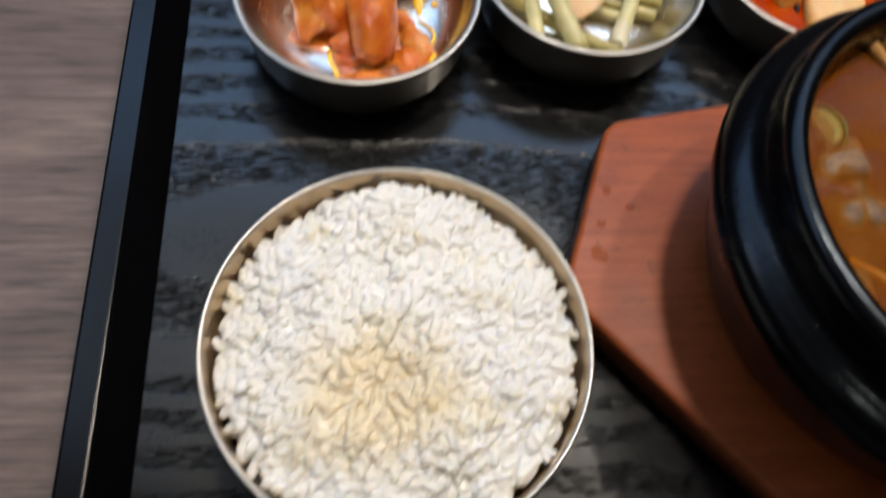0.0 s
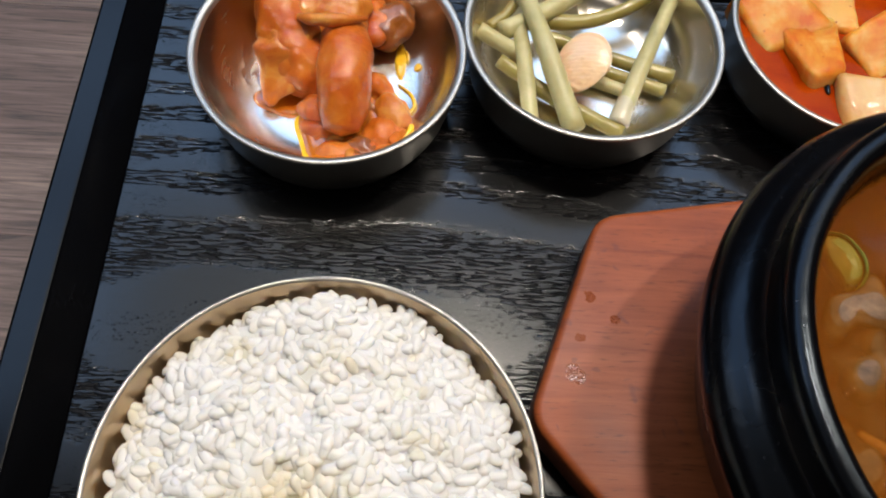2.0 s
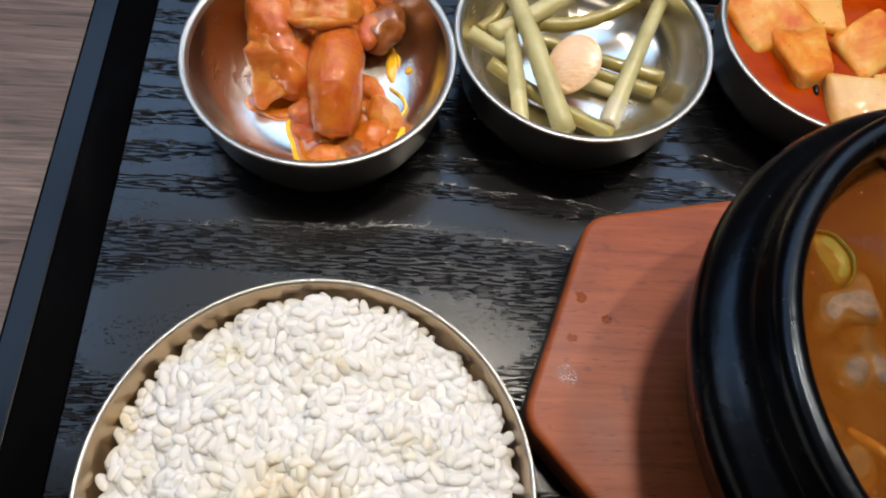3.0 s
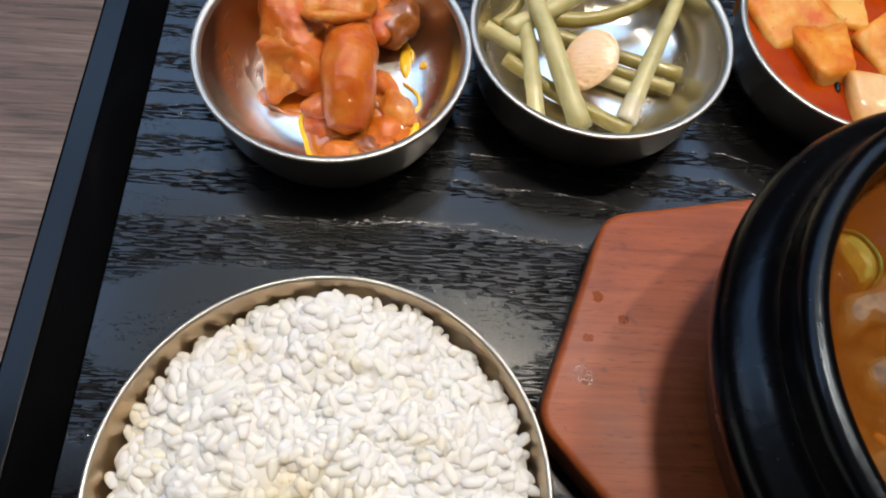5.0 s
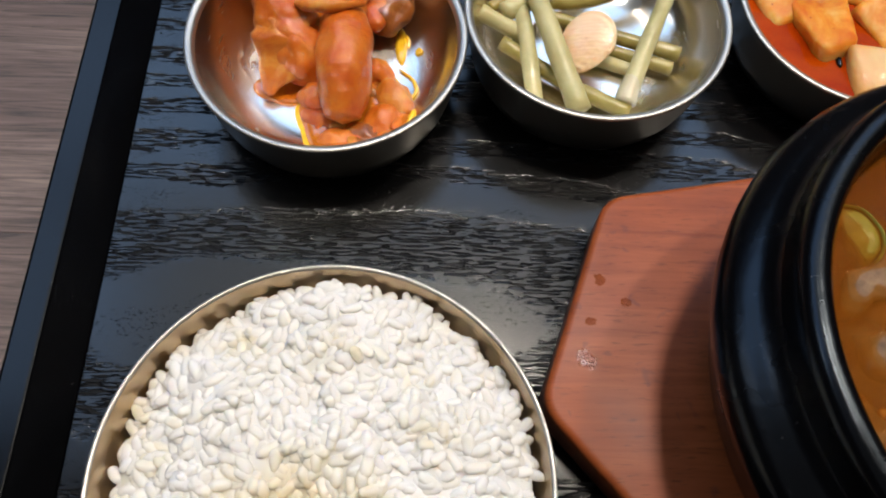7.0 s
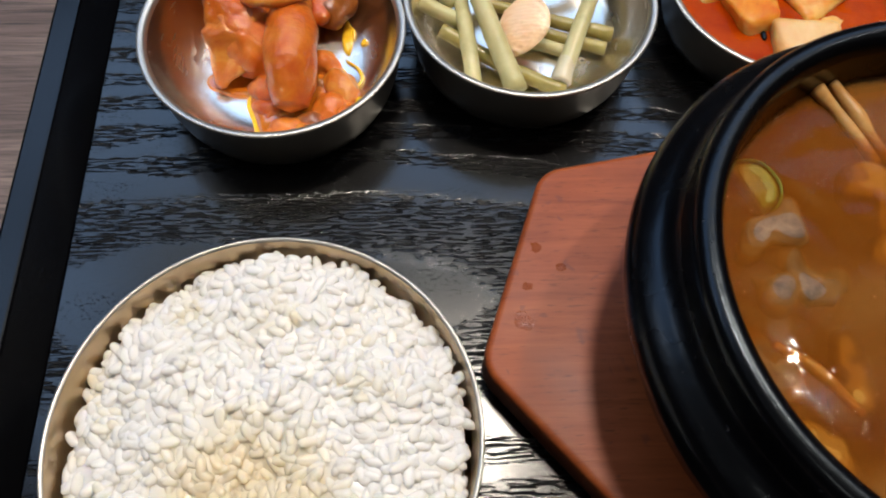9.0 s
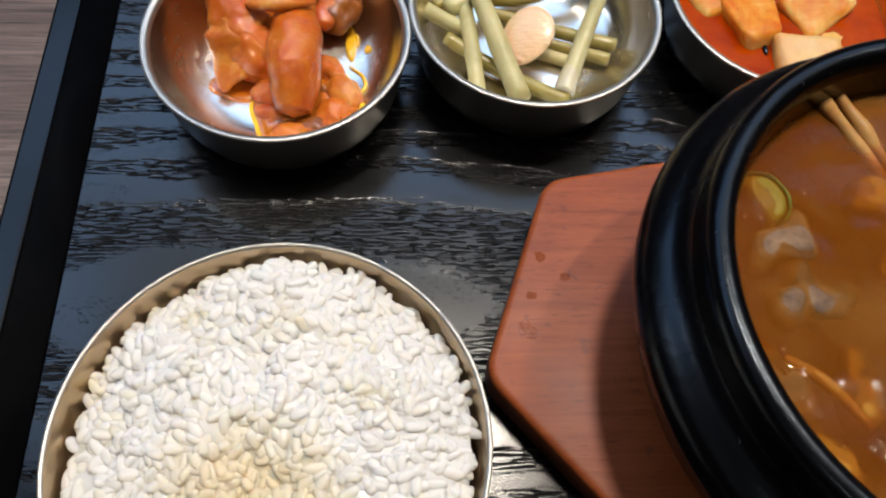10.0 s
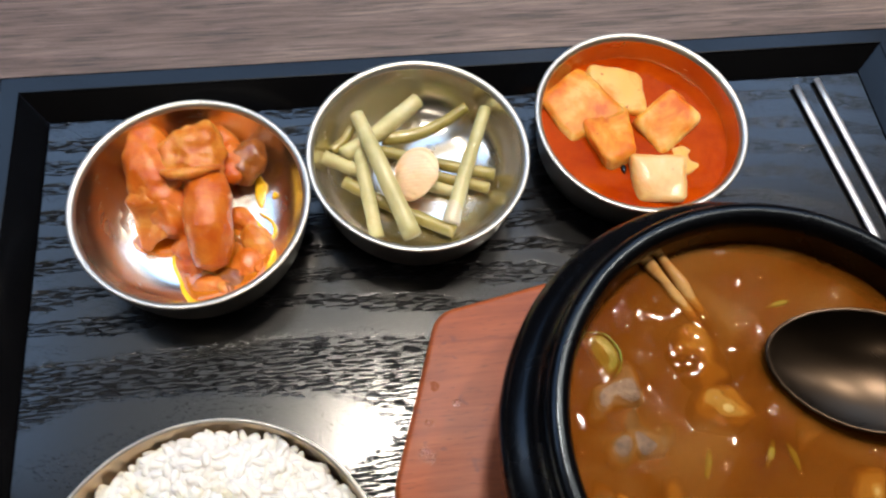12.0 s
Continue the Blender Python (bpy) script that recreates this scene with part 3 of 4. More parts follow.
for i, (x, y, a, b, c) in enumerate(((0.0735, -0.0875, 0.0090, 0.0052, 0.0036), (0.0890, -0.0690, 0.0060, 0.0085, 0.0045), (0.0645, -0.0780, 0.0042, 0.0070, 0.0030), (0.0850, -0.0800, 0.0072, 0.0065, 0.0042),
                                     (0.0800, -0.0870, 0.0070, 0.0046, 0.0034), (0.0680, -0.0880, 0.0042, 0.0036, 0.0026), (0.0840, -0.0600, 0.0050, 0.0070, 0.0050), (0.0640, -0.0700, 0.0050, 0.0080, 0.0050),
                                     (0.0765, -0.0905, 0.0050, 0.0030, 0.0028), (0.0905, -0.0770, 0.0035, 0.0045, 0.0030))):
    z = hollow_height(math.hypot(x - DISH1[0], y - DISH1[1]), DISH1[2], DISH1[3]) + 0.55 * c
    sea_blob("scrap", (x, y, z), (a, b, c), (M_SEAFOOD, M_SEAFOOD_PALE, M_SEAFOOD_DARK)[(0, 1, 0, 0, 2, 0, 0, 0, 1, 0)[i]], turn=(0, 0, 37 * i), rough=0.38, freq=120, seed=20 + i, sub=4)
for i in range(16):
    a, k = 2.399963 * i, 0.3 + 0.7 * ((i * 7) % 16) / 16
    x, y = 0.0775 + 0.0165 * k * math.cos(a), -0.0790 + 0.0125 * k * math.sin(a)
    z = hollow_height(math.hypot(x - DISH1[0], y - DISH1[1]), DISH1[2], DISH1[3]) + 0.0030
    sea_blob("shred", (x, y, z), (0.0034, 0.0017, 0.0013), (M_SEAFOOD_PALE, M_SEAFOOD, M_SEAFOOD_DARK)[i % 3], turn=(20, 15, 61 * i), rough=0.6, freq=240, seed=70 + i)


def pool(name, outline, lift, m, label=""):
    """A thin oil puddle that lies in the dish's hollow, thinning out at its edge."""
    pts = smooth_path([(*p, 0) for p in (*outline, outline[0])], 73)[:-1]
    mid = sum(pts, Vector()) / len(pts)
    bm = bmesh.new()
    last, rings = None, 14
    for i in range(rings + 1):
        k = max(i / rings, 0.001)
        ring = []
        for p in pts:
            q = mid.lerp(p, k)
            h = hollow_height(q.length, DISH1[2], DISH1[3]) - 0.0055
            ring.append(bm.verts.new((q.x, q.y, h + lift * math.sqrt(max(0, 1 - k ** 6)) - (0.0003 if i == rings else 0))))
        if last:
            for j in range(len(pts)):
                n = (j + 1) % len(pts)
                bm.faces.new((last[j], ring[j], ring[n], last[n]))
        else:
            bm.faces.new(ring)
        last = ring
    bmesh.ops.recalc_face_normals(bm, faces=bm.faces)
    return part(name, bm, m, sea, label)


def around(cx, cy, rx, ry, n, k, seed):
    return [(cx + rx * math.cos(2 * math.pi * i / n) * (1 + k * noise.noise((i * 1.7, seed, 0))), cy + ry * math.sin(2 * math.pi * i / n) * (1 + k * noise.noise((i * 1.7, seed, 5)))) for i in range(n)]


ox, oy = DISH1[0], DISH1[1]
# Bright yellow rims hold the oil's colour and its refracted glow.
pool("oil_edge", around(0.0755 - ox, -0.0748 - oy, 0.0215, 0.0228, 16, 0.30, 1), 0.0012, M_OIL_EDGE, "yellow edge of the oil with its refracted glow painted in")
pool("oil", around(0.0750 - ox, -0.0745 - oy, 0.0196, 0.0208, 16, 0.30, 1), 0.0034, M_OIL, "orange chilli oil puddle")
pool("oil_edge", around(0.0905 - ox, -0.0450 - oy, 0.0022, 0.0075, 10, 0.4, 3), 0.0014, M_OIL_EDGE)
pool("oil_drop", around(0.0968 - ox, -0.0485 - oy, 0.0014, 0.0015, 8, 0.3, 4), 0.0010, M_OIL_EDGE)
pool("oil", around(0.0520 - ox, -0.0640 - oy, 0.0120, 0.0085, 12, 0.3, 6), 0.0014, M_OIL)

# Thin yellow tubes paint the bright refraction along the oil's edges.
for edge in ([(0.0612, -0.0690), (0.0618, -0.0780), (0.0645, -0.0850), (0.0675, -0.0895), (0.0710, -0.0935)], [(0.0900, -0.0555), (0.0945, -0.0595), (0.0962, -0.0650), (0.0940, -0.0700), (0.0950, -0.0760), (0.0920, -0.0830), (0.0880, -0.0870)],
             [(0.0895, -0.0400), (0.0925, -0.0425), (0.0930, -0.0465)]):
    sea_tube("oil_edge", [(x, y, hollow_height(math.hypot(x - ox, y - oy), DISH1[2], DISH1[3]) + 0.0007) for x, y in edge], [0.0003, 0.0007, 0.0008, 0.0006, 0.0003], M_OIL_EDGE, n=40, seg=8, rough=0.8, seed=edge[0][0] * 900)

# pickled stems
stems = thing("pickled_stems", DISH2[0], DISH2[1], 0.0055, "olive-green pickled garlic stems with one garlic slice", "side dish")
STEMS = [
    ([(0.1332, -0.0205, 0.0215), (0.1400, -0.0420, 0.0205), (0.1515, -0.0755, 0.0135)], 0.0026, 0.0034, M_STEM),
    ([(0.1325, -0.0330, 0.0165), (0.1345, -0.0500, 0.0150), (0.1372, -0.0730, 0.0100)], 0.0023, 0.0026, M_STEM),
    ([(0.1180, -0.0370, 0.0165), (0.1270, -0.0410, 0.0145), (0.1360, -0.0445, 0.0125)], 0.0026, 0.0025, M_STEM),
    ([(0.1255, -0.0480, 0.0140), (0.1470, -0.0605, 0.0095), (0.1690, -0.0735, 0.0100)], 0.0022, 0.0024, M_STEM_DARK),
    ([(0.1265, -0.0370, 0.0165), (0.1430, -0.0260, 0.0165), (0.1600, -0.0130, 0.0185)], 0.0030, 0.0030, M_STEM),
    ([(0.1430, -0.0280, 0.0130), (0.1560, -0.0275, 0.0135), (0.1680, -0.0245, 0.0155), (0.1805, -0.0185, 0.0190)], 0.0026, 0.0020, M_STEM_DARK),
    ([(0.1420, -0.0320, 0.0105), (0.1640, -0.0400, 0.0105), (0.1890, -0.0490, 0.0120)], 0.0020, 0.0023, M_STEM_DARK),
    ([(0.1500, -0.0400, 0.0085), (0.1680, -0.0470, 0.0090), (0.1860, -0.0545, 0.0105)], 0.0021, 0.0021, M_STEM_DARK),
    ([(0.1510, -0.0470, 0.0080), (0.1620, -0.0500, 0.0080), (0.1740, -0.0550, 0.0085)], 0.0020, 0.0021, M_STEM),
    ([(0.1885, -0.0205, 0.0200), (0.1800, -0.0400, 0.0180), (0.1700, -0.0640, 0.0120)], 0.0022, 0.0028, M_STEM),
    ([(0.1220, -0.0330, 0.0140), (0.1275, -0.0280, 0.0150), (0.1310, -0.0230, 0.0160)], 0.0018, 0.0016, M_STEM_DARK),
]
swollen = None
for i, (pts, ra, rb, m) in enumerate(STEMS):
    stem = part("stem", tube(local(pts, DISH2), [1.18 * ra, 0.59 * (ra + rb), 1.18 * rb], n=20, seg=14, rough=0.10, cap=0.12, seed=i), m, stems)
    swollen = stem if i == 9 else swollen
part("stem_end", tube(local([(0.1712, -0.0610, 0.0128), (0.1690, -0.0665, 0.0120), (0.1678, -0.0700, 0.0112)], DISH2), [0.0031, 0.0036, 0.0037], n=10, seg=14, rough=0.12, cap=0.2), M_STEM_END, swollen, "pale swollen stem end")


def garlic_slice():
    bm = bmesh.new()
    bmesh.ops.create_icosphere(bm, subdivisions=4, radius=1)
    m = Euler((radians(22), radians(-14), radians(-28))).to_matrix()
    for v in bm.verts:
        p = v.co
        taper = 1 - 0.30 * max(0, -p.y)
        q = Vector((p.x * 0.0098 * taper, p.y * 0.0118, (p.z if p.z > 0 else p.z * 0.25) * 0.0030))
        ridge = 0.00055 * math.sin((p.y + 0.5 * p.x * p.x) * 28) * (1 if p.z > 0.2 else 0)
        q.z += ridge
        v.co = m @ q + Vector(local([(0.1557, -0.0478, 0.0152)], DISH2)[0])
    return bm


part("garlic", garlic_slice(), M_GARLIC, stems, "cream ridged garlic slice")

# radish kimchi
kim = thing("radish_kimchi", DISH3[0], DISH3[1], 0.0055, "orange radish kimchi cubes in shiny red broth", "side dish")
_line = hollow(DISH3[2], DISH3[3], 0.6)[::-1]
BROTH_R = float(np.interp(0.0150, [p[1] for p in _line], [p[0] for p in _line])) + 0.0004
part("broth", ripple_disc(BROTH_R, 0.0095, 24, 120, 0.0002, 160, 2.0, 0.0002), M_RED_BROTH, kim, "red kimchi broth")
part("seaweed", blob(local([(0.2440, -0.0525, 0.0152)], DISH3)[0], (0.0012, 0.0028, 0.0010), rough=0.5, seed=2), M_POT, kim, "small black seaweed scrap")


def radish_chunk(c, half, turn, seed, taper):
    """A hand-cut chunk: six uneven faces, softened edges, slightly rough skin."""
    rng = random.Random(seed)
    bm = bmesh.new()
    bmesh.ops.create_cube(bm, size=2)
    m = Euler([radians(a) for a in turn]).to_matrix()
    for v in bm.verts:
        v.co = Vector([a * rng.uniform(0.72, 1.15) for a in v.co])
        v.co.x *= 1 - taper * v.co.y
    bmesh.ops.bevel(bm, geom=bm.edges[:], offset=0.26, segments=4, affect="EDGES", profile=0.5)
    bmesh.ops.subdivide_edges(bm, edges=[e for e in bm.edges if e.calc_length() > 0.5], cuts=5, use_grid_fill=True)
    for v in bm.verts:
        q = Vector(local([c], DISH3)[0]) + m @ Vector((v.co.x * half[0], v.co.y * half[1], v.co.z * half[2]))
        v.co = q + v.co.normalized() * 0.0011 * (noise.noise(q * 90 + Vector((seed, 0, 0))) + 0.5 * noise.noise(q * 260))
    bmesh.ops.recalc_face_normals(bm, faces=bm.faces)
    return bm


for i, (c, half, turn, taper, m) in enumerate((
        ((0.2315, -0.0170, 0.0150), (0.0160, 0.0150, 0.0085), (10, -6, 28), 0.15, M_RADISH),
        ((0.2480, -0.0140, 0.0148), (0.0140, 0.0125, 0.0078), (8, 6, -12), 0.0, M_RADISH),
        ((0.2405, -0.0360, 0.0155), (0.0108, 0.0185, 0.0082), (-8, 4, 10), -0.42, M_RADISH),
        ((0.2690, -0.0300, 0.0150), (0.0132, 0.0120, 0.0080), (8, -8, 38), 0.1, M_RADISH),
        ((0.2585, -0.0575, 0.0160), (0.0118, 0.0112, 0.0085), (12, -4, -8), 0.0, M_RADISH_PALE),
        ((0.2730, -0.0490, 0.0130), (0.0065, 0.0085, 0.0060), (0, 10, 20), 0.2, M_RADISH))):
    part("radish_cube", radish_chunk((c[0], c[1], c[2] - 0.0032), half, turn, 11 + i, taper), m, kim, "pale radish cube" if m is M_RADISH_PALE else "")

# ---- rice bowl ----
bowl = thing("rice_bowl", RX, RY, 0, "thin-walled stainless steel rice bowl filled with rice", "bowl")
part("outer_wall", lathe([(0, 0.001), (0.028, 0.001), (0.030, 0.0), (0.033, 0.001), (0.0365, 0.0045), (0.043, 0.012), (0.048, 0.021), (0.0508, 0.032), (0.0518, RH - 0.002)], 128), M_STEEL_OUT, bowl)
part("rim", lathe([(0.0518, RH - 0.002), (0.0523, RH - 0.0014), (RR, RH - 0.0007), (0.0523, RH), (0.0517, RH + 0.0001), (0.0512, RH - 0.0005)], 128), M_RIM, bowl, "bright rolled rim")
part("inner_wall", lathe([(0.0512, RH - 0.0005), (0.0508, RH - 0.003), (0.0502, 0.032), (0.0472, 0.0215), (0.042, 0.013), (0.035, 0.006), (0.0, 0.003)], 128), M_RICE_BOWL, bowl, "brushed steel inside with a warm reflection painted in")


def rice_height(x, y):
    r = math.hypot(x, y) / 0.05
    edge = 1 + 0.05 * noise.noise((x * 60, y * 60, 1))
    h = 0.0492 - 0.0085 * (r * edge) ** 3.2
    h -= 0.0030 * math.exp(-((x + 0.004) ** 2 + (y + 0.016) ** 2) / 0.00022)
    h += 0.0045 * math.exp(-((x + 0.001) ** 2 + (y - 0.045) ** 2) / 0.00012)
    return h + 0.0030 * noise.noise((x * 62, y * 62, 3)) + 0.0014 * noise.noise((x * 150, y * 150, 9))


def rice_mass():
    bm = bmesh.new()
    seg, rings = 120, 48
    mid = bm.verts.new((0, 0, rice_height(0, 0) + 0.0004))
    last = None
    for i in range(1, rings + 1):
        ring = []
        for j in range(seg):
            a = 2 * math.pi * j / seg
            k = 0.0488 * i / rings
            x, y = k * math.cos(a), k * math.sin(a)
            ring.append(bm.verts.new((x, y, rice_height(x, y) + 0.0004 - (0.012 if i == rings else 0))))
        for j in range(seg):
            n = (j + 1) % seg
            bm.faces.new((last[j], ring[j], ring[n], last[n]) if last else (mid, ring[j], ring[n]))
        last = ring
    bmesh.ops.recalc_face_normals(bm, faces=bm.faces)
    return bm


def grain_shape(seed):
    """One plump short grain, slightly bent and dented."""
    rng = random.Random(seed)
    bm = bmesh.new()
    bmesh.ops.create_icosphere(bm, subdivisions=2, radius=1)
    bend, lean = rng.uniform(-0.35, 0.35), rng.uniform(-0.15, 0.15)
    for v in bm.verts:
        p = Vector([math.copysign(abs(a) ** 0.82, a) for a in v.co])
        k = 1 + lean * p.x
        v.co = Vector((p.x * 0.00275, p.y * 0.00142 * k, p.z * 0.00120 * k + bend * 0.001 * (p.x ** 2 - 0.3)))
        v.co *= 1 + 0.09 * noise.noise(p * 1.6 + Vector((seed * 3.7, 0, 0)))
    return bm


def grain_places(count):
    """Where single grains lie on the heap and how they are turned, in two loose layers."""
    rng = random.Random(7)
    out = []
    for i in range(count):
        k = 0.0486 * math.sqrt((i + 0.5) / count)
        a = i * 2.399963 + rng.gauss(0, 0.3)
        x, y = k * math.cos(a) + rng.gauss(0, 0.0006), k * math.sin(a) + rng.gauss(0, 0.0006)
        low = rng.random() < 0.30
        z = rice_height(x, y) + (rng.uniform(-0.0016, -0.0006) if low else rng.uniform(-0.0007, 0.0009))
        comb = 1.2 * noise.noise((x * 55, y * 55, 20))
        turn = Euler((rng.gauss(0, 0.4), rng.gauss(0, 0.24), comb + rng.gauss(0, 1.6)))
        size = Vector((rng.uniform(0.82, 1.16), rng.uniform(0.9, 1.12), rng.uniform(0.9, 1.1)))
        out.append((low, x, y, Matrix.Translation((x, y, z)) @ turn.to_matrix().to_4x4() @ Matrix.Diagonal((*size, 1))))
    return out


rice = thing("cooked_rice", RX, RY, 0.003, "white cooked short-grain rice heaped in the bowl", "rice")
ob = part("rice_mass", rice_mass(), M_RICE, rice)
ob.location.z = -0.003
SHAPES = []
for k in range(10):
    me = bpy.data.meshes.new("grain")
    bm = grain_shape(k)
    bm.to_mesh(me)
    bm.free()
    me.materials.append(M_RICE)
    for p in me.polygons:
        p.use_smooth = True
    SHAPES.append(me)
places = grain_places(2100)
near = sorted((math.hypot(x, y - 0.012), i) for i, (low, x, y, m) in enumerate(places) if not low)[:300]
near = {i for d, i in near}
for i in sorted(near):
    ob = new("grain", SHAPES[i % 10])
    ob.parent = rice
    ob.matrix_local = Matrix.Translation((0, 0, -0.003)) @ places[i][3]
verts, faces, start = [], [], 0
for i, (low, x, y, m) in enumerate(places):
    if i in near:
        continue
    me = SHAPES[i % 10]
    verts += [m @ v.co for v in me.vertices]
    faces += [[start + j for j in p.vertices] for p in me.polygons]
    start += len(me.vertices)
me = bpy.data.meshes.new("packed_rice")
me.from_pydata(verts, [], faces)
me.materials.append(M_RICE)
for p in me.polygons:
    p.use_smooth = True
ob = tagged(new("packed_rice", me), kind="stuff")
ob.parent = rice
ob.location.z = -0.003

# ---- trivet and pot ----
PX, PY, TRIV = 0.2460, -0.1785, 0.0165


def trivet_outline(grow=0.0, round_by=0.007):
    """A hexagon with two sides farther off, corners rounded."""
    sides = [(160.7, 0.107), (220.7, 0.084), (280.7, 0.084), (340.7, 0.107), (40.7, 0.084), (100.7, 0.084)]
    out = []
    n = len(sides)
    corners = []
    for i in range(n):
        (a, p), (b, q) = sides[i], sides[(i + 1) % n]
        a, b = radians(a), radians(b)
        d = math.cos(a) * math.sin(b) - math.sin(a) * math.cos(b)
        p, q = p + grow, q + grow
        corners.append(Vector(((p * math.sin(b) - q * math.sin(a)) / d, (q * math.cos(a) - p * math.cos(b)) / d)))
    for i, c in enumerate(corners):
        u, w = (corners[i - 1] - c).normalized(), (corners[(i + 1) % n] - c).normalized()
        p0, p2 = c + u * round_by, c + w * round_by
        for k in range(7):
            t = k / 6
            out.append(tuple((1 - t) ** 2 * p0 + 2 * t * (1 - t) * c + t * t * p2))
    return out


triv = thing("trivet", PX, PY, 0, "reddish-brown lacquered wooden trivet with worn rounded corners", "trivet")
part("board", prism(trivet_outline(), 0.0035, TRIV, 0.0022, 4), M_TRIVET, triv)
for a in (100, 160, 220, 280, 340, 40):
    x, y = 0.07 * math.cos(radians(a)), 0.07 * math.sin(radians(a))
    part("foot", lathe([(0, 0), (0.007, 0), (0.0075, 0.001), (0.0075, 0.0036), (0, 0.0036)], 24), M_POT, triv).location = (x, y, 0)

pot = thing("stone_pot", PX, PY, TRIV, "black glazed earthenware pot of hot soup on the trivet", "pot")
POT = [(0.0, 0.002), (0.056, 0.002), (0.058, 0.0), (0.062, 0.002), (0.0685, 0.012), (0.0735, 0.024), (0.0768, 0.036), (0.0782, 0.041), (0.0800, 0.0435), (0.0808, 0.0475), (0.0802, 0.0515), (0.0782, 0.0545),
       (0.0748, 0.0560), (0.0722, 0.0575), (0.0708, 0.0605), (0.0704, 0.0645), (0.0706, 0.0668), (0.0702, 0.0692), (0.0688, 0.0708), (0.0668, 0.0712), (0.0650, 0.0705), (0.0638, 0.0688), (0.0630, 0.0660), (0.0622, 0.0560), (0.0600, 0.0400), (0.05, 0.02), (0.0, 0.012)]
part("pot_body", lathe(POT[:8], 160, 0.004), M_POT, pot)
part("shoulder", lathe(POT[7:15], 160, 0.004), M_POT, pot)
part("lip", lathe(POT[14:23], 160, 0.004), M_POT, pot)
part("pot_inside", lathe(POT[22:], 160, 0.004), M_POT, pot)
SOUP = 0.0725
soup = thing("soup", PX, PY, TRIV + 0.012, "brown-orange bubbling soup with meat and vegetables", "soup")
base = TRIV + 0.012
part("broth", ripple_disc(0.0624, SOUP - base, 60, 160, 0.0004, 90, 4.0, 0.0006), M_SOUP, soup, "oily brown-orange broth")
for depth, seed in ((0.0007, 5.0), (0.0013, 6.0), (0.0019, 7.0), (0.0026, 9.0), (0.0034, 10.0)):
    part("broth_layer", ripple_disc(0.0620, SOUP - base - depth, 24, 120, 0.0006, 110, seed), M_SOUP_CLOUD, soup, "cloudy broth below the surface")
part("deep_broth", ripple_disc(0.0618, SOUP - base - 0.0055, 12, 96, 0.0008, 60, 8.0), M_SOUP_DEEP, soup)


def soup_blob(name, x, y, z, radii, m, label="", **kw):
    part(name, blob((x - PX, y - PY, SOUP + z - base), radii, **kw), m, soup, label)


def soup_tube(name, pts, radii, m, label="", **kw):
    part(name, tube([(x - PX, y - PY, SOUP + z - base) for x, y, z in pts], radii, **kw), m, soup, label)


def zucchini(x, y, turn):
    """A half-moon of zucchini: pale flesh with a green rind on its round side."""
    m = Matrix.Rotation(radians(turn), 3, "Z") @ Matrix.Rotation(radians(14), 3, "X")
    flesh = soup
    for name, r0, r1, mat, label in (("zucchini", 0.0, 0.0080, M_GREEN, "pale green zucchini flesh"), ("rind", 0.0080, 0.0087, M_SKIN, "dark green rind")):
        pts = [(r1 * math.cos(math.pi * k / 16), r1 * math.sin(math.pi * k / 16)) for k in range(17)]
        pts += [(r0 * math.cos(math.pi * k / 16), r0 * math.sin(math.pi * k / 16)) for k in range(16, -1, -1)] if r0 else []
        bm = prism(pts, -0.0070, -0.0017, 0.0004 if r0 else 0.0018, 3)
        for v in bm.verts:
            q = m @ v.co + Vector((x - PX, y - PY, SOUP - base))
            v.co = q + 0.0007 * Vector((noise.noise(q * 170), noise.noise(q * 170 + Vector((5, 0, 0))), 0))
        flesh = part(name, bm, mat, flesh, label)


zucchini(0.1965, -0.1500, -70)
zucchini(0.2950, -0.1480, 160)
soup_tube("sprout", [(0.2245, -0.1190, 0.0018), (0.2300, -0.1290, -0.0002), (0.2360, -0.1400, -0.0034)], [0.0015, 0.0019, 0.0014], M_SPROUT, "pale brown sprout stalk", n=20, seg=12, rough=0.5)
soup_tube("sprout", [(0.2200, -0.1210, 0.0014), (0.2265, -0.1310, -0.0004), (0.2330, -0.1415, -0.0034)], [0.0017, 0.0020, 0.0015], M_SPROUT, n=20, seg=12, rough=0.5, seed=4)
soup_tube("sprout", [(0.1960, -0.1900, -0.0026), (0.2040, -0.1960, -0.0018), (0.2120, -0.2060, -0.0026)], [0.0013, 0.0015, 0.0012], M_SPROUT, n=16, seg=10, rough=0.3, seed=6)
for i, (x, y, z, a, b, c, t, m) in enumerate((
        (0.2300, -0.1520, -0.0022, 0.0075, 0.0105, 0.0030, 20, M_PALE), (0.2330, -0.1690, -0.0020, 0.0085, 0.0065, 0.0028, -10, M_PALE),
                (0.2125, -0.1970, -0.0018, 0.0048, 0.0095, 0.0028, -12, M_PALE), (0.2440, -0.2040, -0.0022, 0.0090, 0.0080, 0.0030, 0, M_PALE),
        (0.2690, -0.1960, -0.0022, 0.0080, 0.0060, 0.0030, 30, M_PALE), (0.2010, -0.2140, -0.0020, 0.0090, 0.0060, 0.0030, -40, M_PALE))):
    soup_blob("vegetable_piece", x, y, z - 0.0034, (1.15 * a, 1.15 * b, 1.3 * c), m, turn=(6, -5, t), rough=0.6, freq=80, seed=30 + i, sub=4)
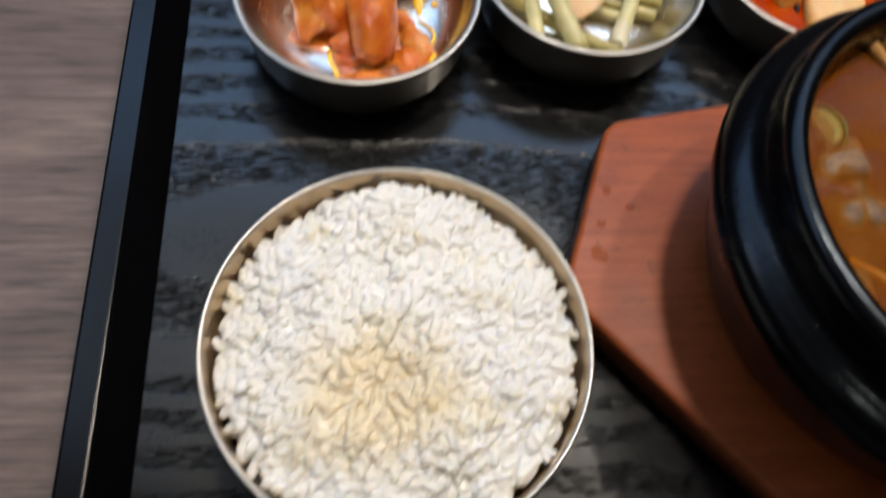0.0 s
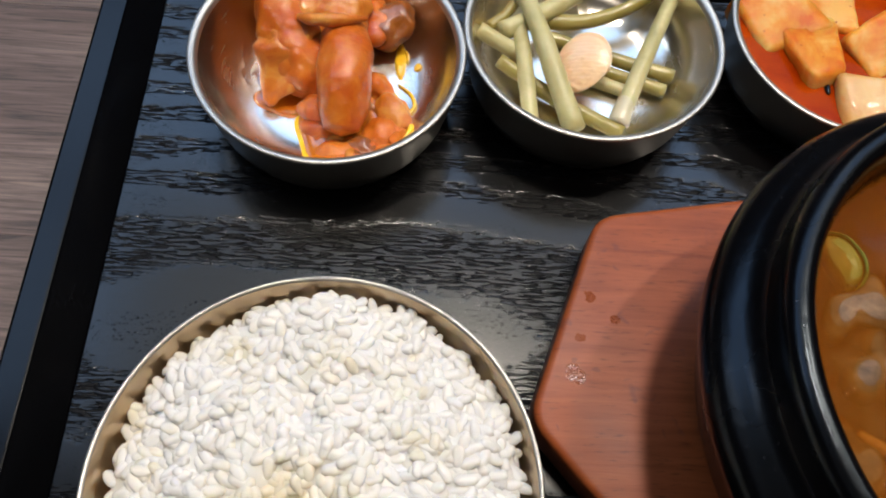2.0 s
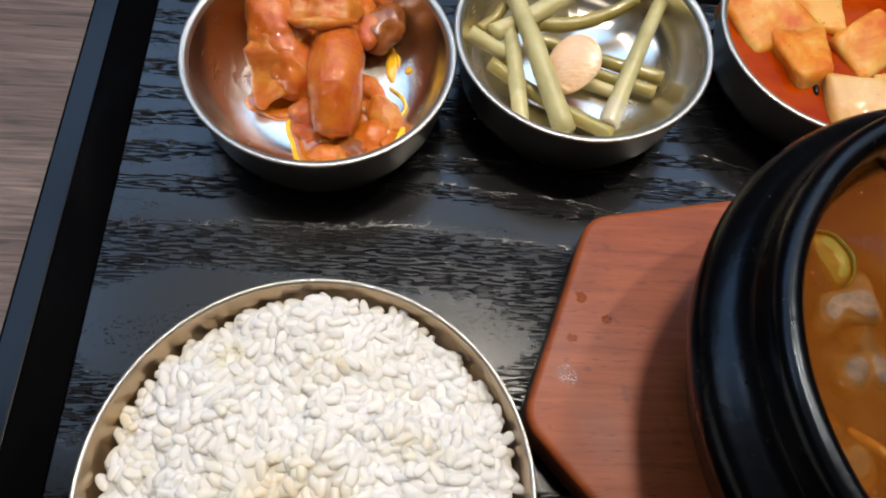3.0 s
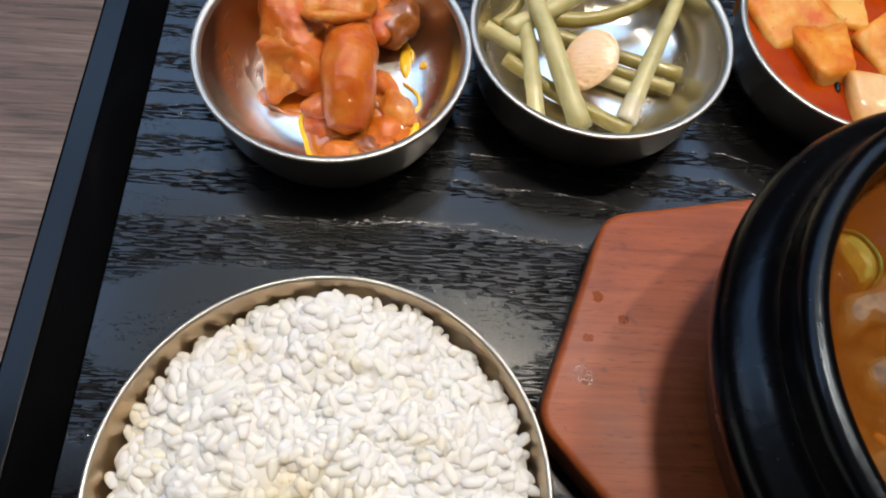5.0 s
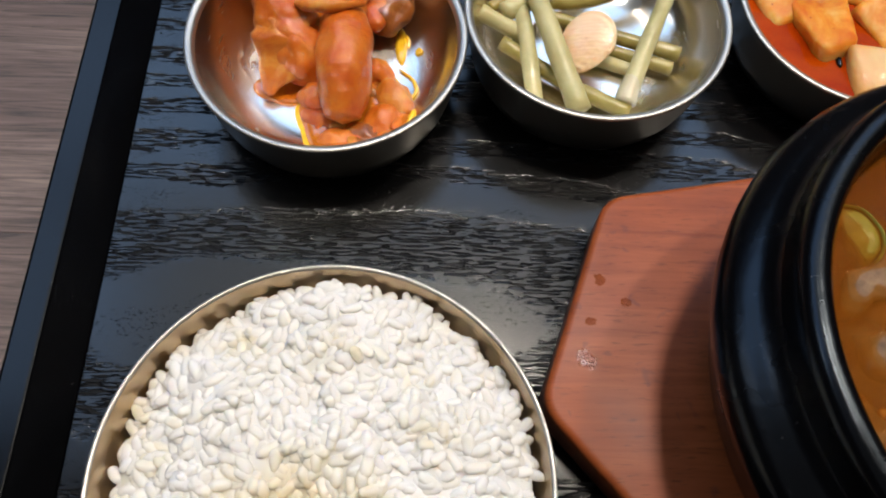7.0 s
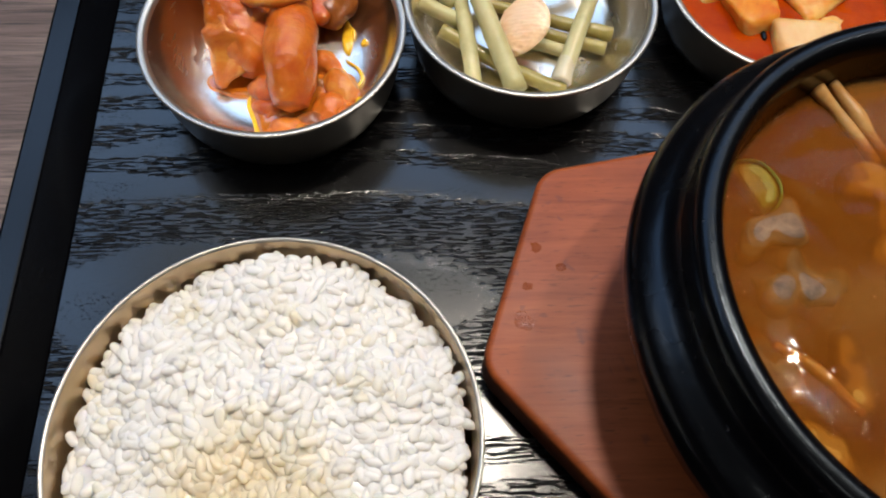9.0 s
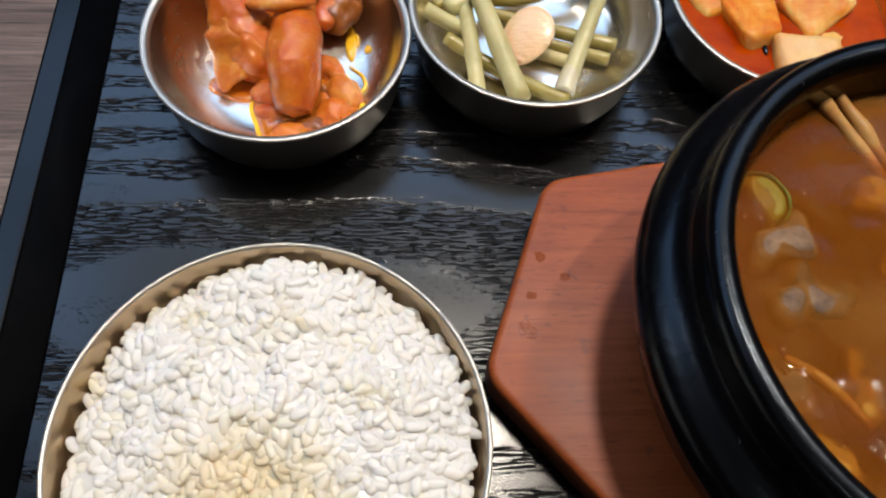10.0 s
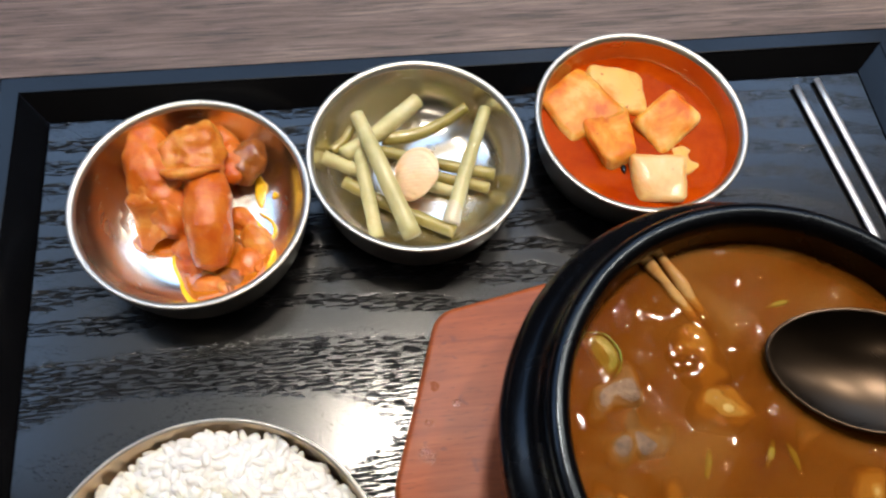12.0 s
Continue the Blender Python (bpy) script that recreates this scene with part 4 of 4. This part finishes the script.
MEAT = [
    [(0.1925, -0.1690, -0.0022), (0.1965, -0.1640, -0.0006), (0.2020, -0.1610, -0.0003), (0.2075, -0.1560, -0.0010), (0.2110, -0.1555, -0.0024)],
    [(0.1990, -0.1680, -0.0024), (0.2040, -0.1700, -0.0006), (0.2085, -0.1745, -0.0004), (0.2140, -0.1760, -0.0012), (0.2165, -0.1800, -0.0028)],
    [(0.1905, -0.1850, -0.0026), (0.1920, -0.1920, -0.0008), (0.1965, -0.1990, -0.0010), (0.2030, -0.2030, -0.0026)],
    [(0.1950, -0.1730, -0.0026), (0.1985, -0.1765, -0.0012), (0.2035, -0.1790, -0.0016), (0.2060, -0.1830, -0.0030)],
    [(0.2520, -0.1860, -0.0030), (0.2560, -0.1800, -0.0012), (0.2600, -0.1750, -0.0016), (0.2600, -0.1700, -0.0034)],
    [(0.2200, -0.2200, -0.0028), (0.2270, -0.2160, -0.0010), (0.2340, -0.2150, -0.0018)],
]
for i, pts in enumerate(MEAT):
    soup_tube("meat_slice", [(x, y, z - 0.0012) for x, y, z in pts], [0.0014, 0.0042, 0.0050, 0.0042, 0.0012], M_MEAT, "grey-brown boiled meat strip", n=44, seg=28, flat=0.40, rough=1.0, seed=50 + 3 * i)
for i, (x, y, t) in enumerate(((0.2432, -0.1833, 60), (0.2500, -0.1850, 100), (0.2600, -0.1380, 10), (0.2240, -0.1840, 70))):
    d = Vector((math.cos(radians(t)), math.sin(radians(t)), 0)) * 0.0042
    soup_tube("green_onion", [(x - d.x, y - d.y, -0.0018), (x, y, -0.0010), (x + d.x, y + d.y, -0.0018)], [0.0006, 0.0011, 0.0006], M_SKIN, "green onion shred", n=10, seg=8, flat=0.5, rough=0.3)


# ---- cutlery ----
def chopstick(a, b):
    a, b = Vector(a), Vector(b)
    d = (b - a).normalized()
    t = thing("chopstick", a.x, a.y, 0, "flat stainless steel chopstick lying on the tray", "chopstick", "pair of chopsticks")
    end = d * 0.215
    part("shaft", tube([(0, 0, 0.0016), tuple(end * 0.5 + Vector((0, 0, 0.0017))), tuple(end + Vector((0, 0, 0.0018)))], [0.0018, 0.0021, 0.0026], n=16, seg=12, flat=0.45, cap=0.3), M_CHOP, t)


chopstick((0.3440, -0.0060, 0), (0.3535, -0.0823, 0))
chopstick((0.3556, -0.0030, 0), (0.3640, -0.0761, 0))


def spoon():
    t = thing("spoon", 0.2745, -0.1625, SOUP + 0.0024, "steel soup spoon resting in the soup against the pot rim", "spoon")
    bm = bmesh.new()
    rows, cols = 16, 28
    grid = []
    turn = Euler((radians(14), radians(-10), radians(-24))).to_matrix()
    for side in (0, 1):
        for i in range(rows + 1):
            k = i / rows
            ring = []
            for j in range(cols):
                a = 2 * math.pi * j / cols
                x, y = 0.0270 * k * math.cos(a), 0.0180 * k * math.sin(a) * (1 + 0.10 * math.cos(a))
                z = -0.0068 * (1 - k * k) - (0.0009 if side else 0) + 0.007
                ring.append(bm.verts.new(turn @ Vector((x, y, z))))
            grid.append(ring)
    for i in range(2 * rows + 1):
        if i == rows:
            continue
        for j in range(cols):
            n = (j + 1) % cols
            f = (grid[i][j], grid[i][n], grid[i + 1][n], grid[i + 1][j])
            bm.faces.new(f)
    for j in range(cols):
        n = (j + 1) % cols
        bm.faces.new((grid[rows][j], grid[rows][n], grid[-1][n], grid[-1][j]))
    bmesh.ops.remove_doubles(bm, verts=bm.verts, dist=1e-6)
    bmesh.ops.recalc_face_normals(bm, faces=bm.faces)
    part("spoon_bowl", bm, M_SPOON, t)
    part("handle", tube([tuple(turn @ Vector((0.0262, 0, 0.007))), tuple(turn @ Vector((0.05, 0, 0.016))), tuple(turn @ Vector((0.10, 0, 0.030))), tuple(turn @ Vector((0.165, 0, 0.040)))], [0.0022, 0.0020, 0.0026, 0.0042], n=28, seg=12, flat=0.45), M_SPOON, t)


spoon()
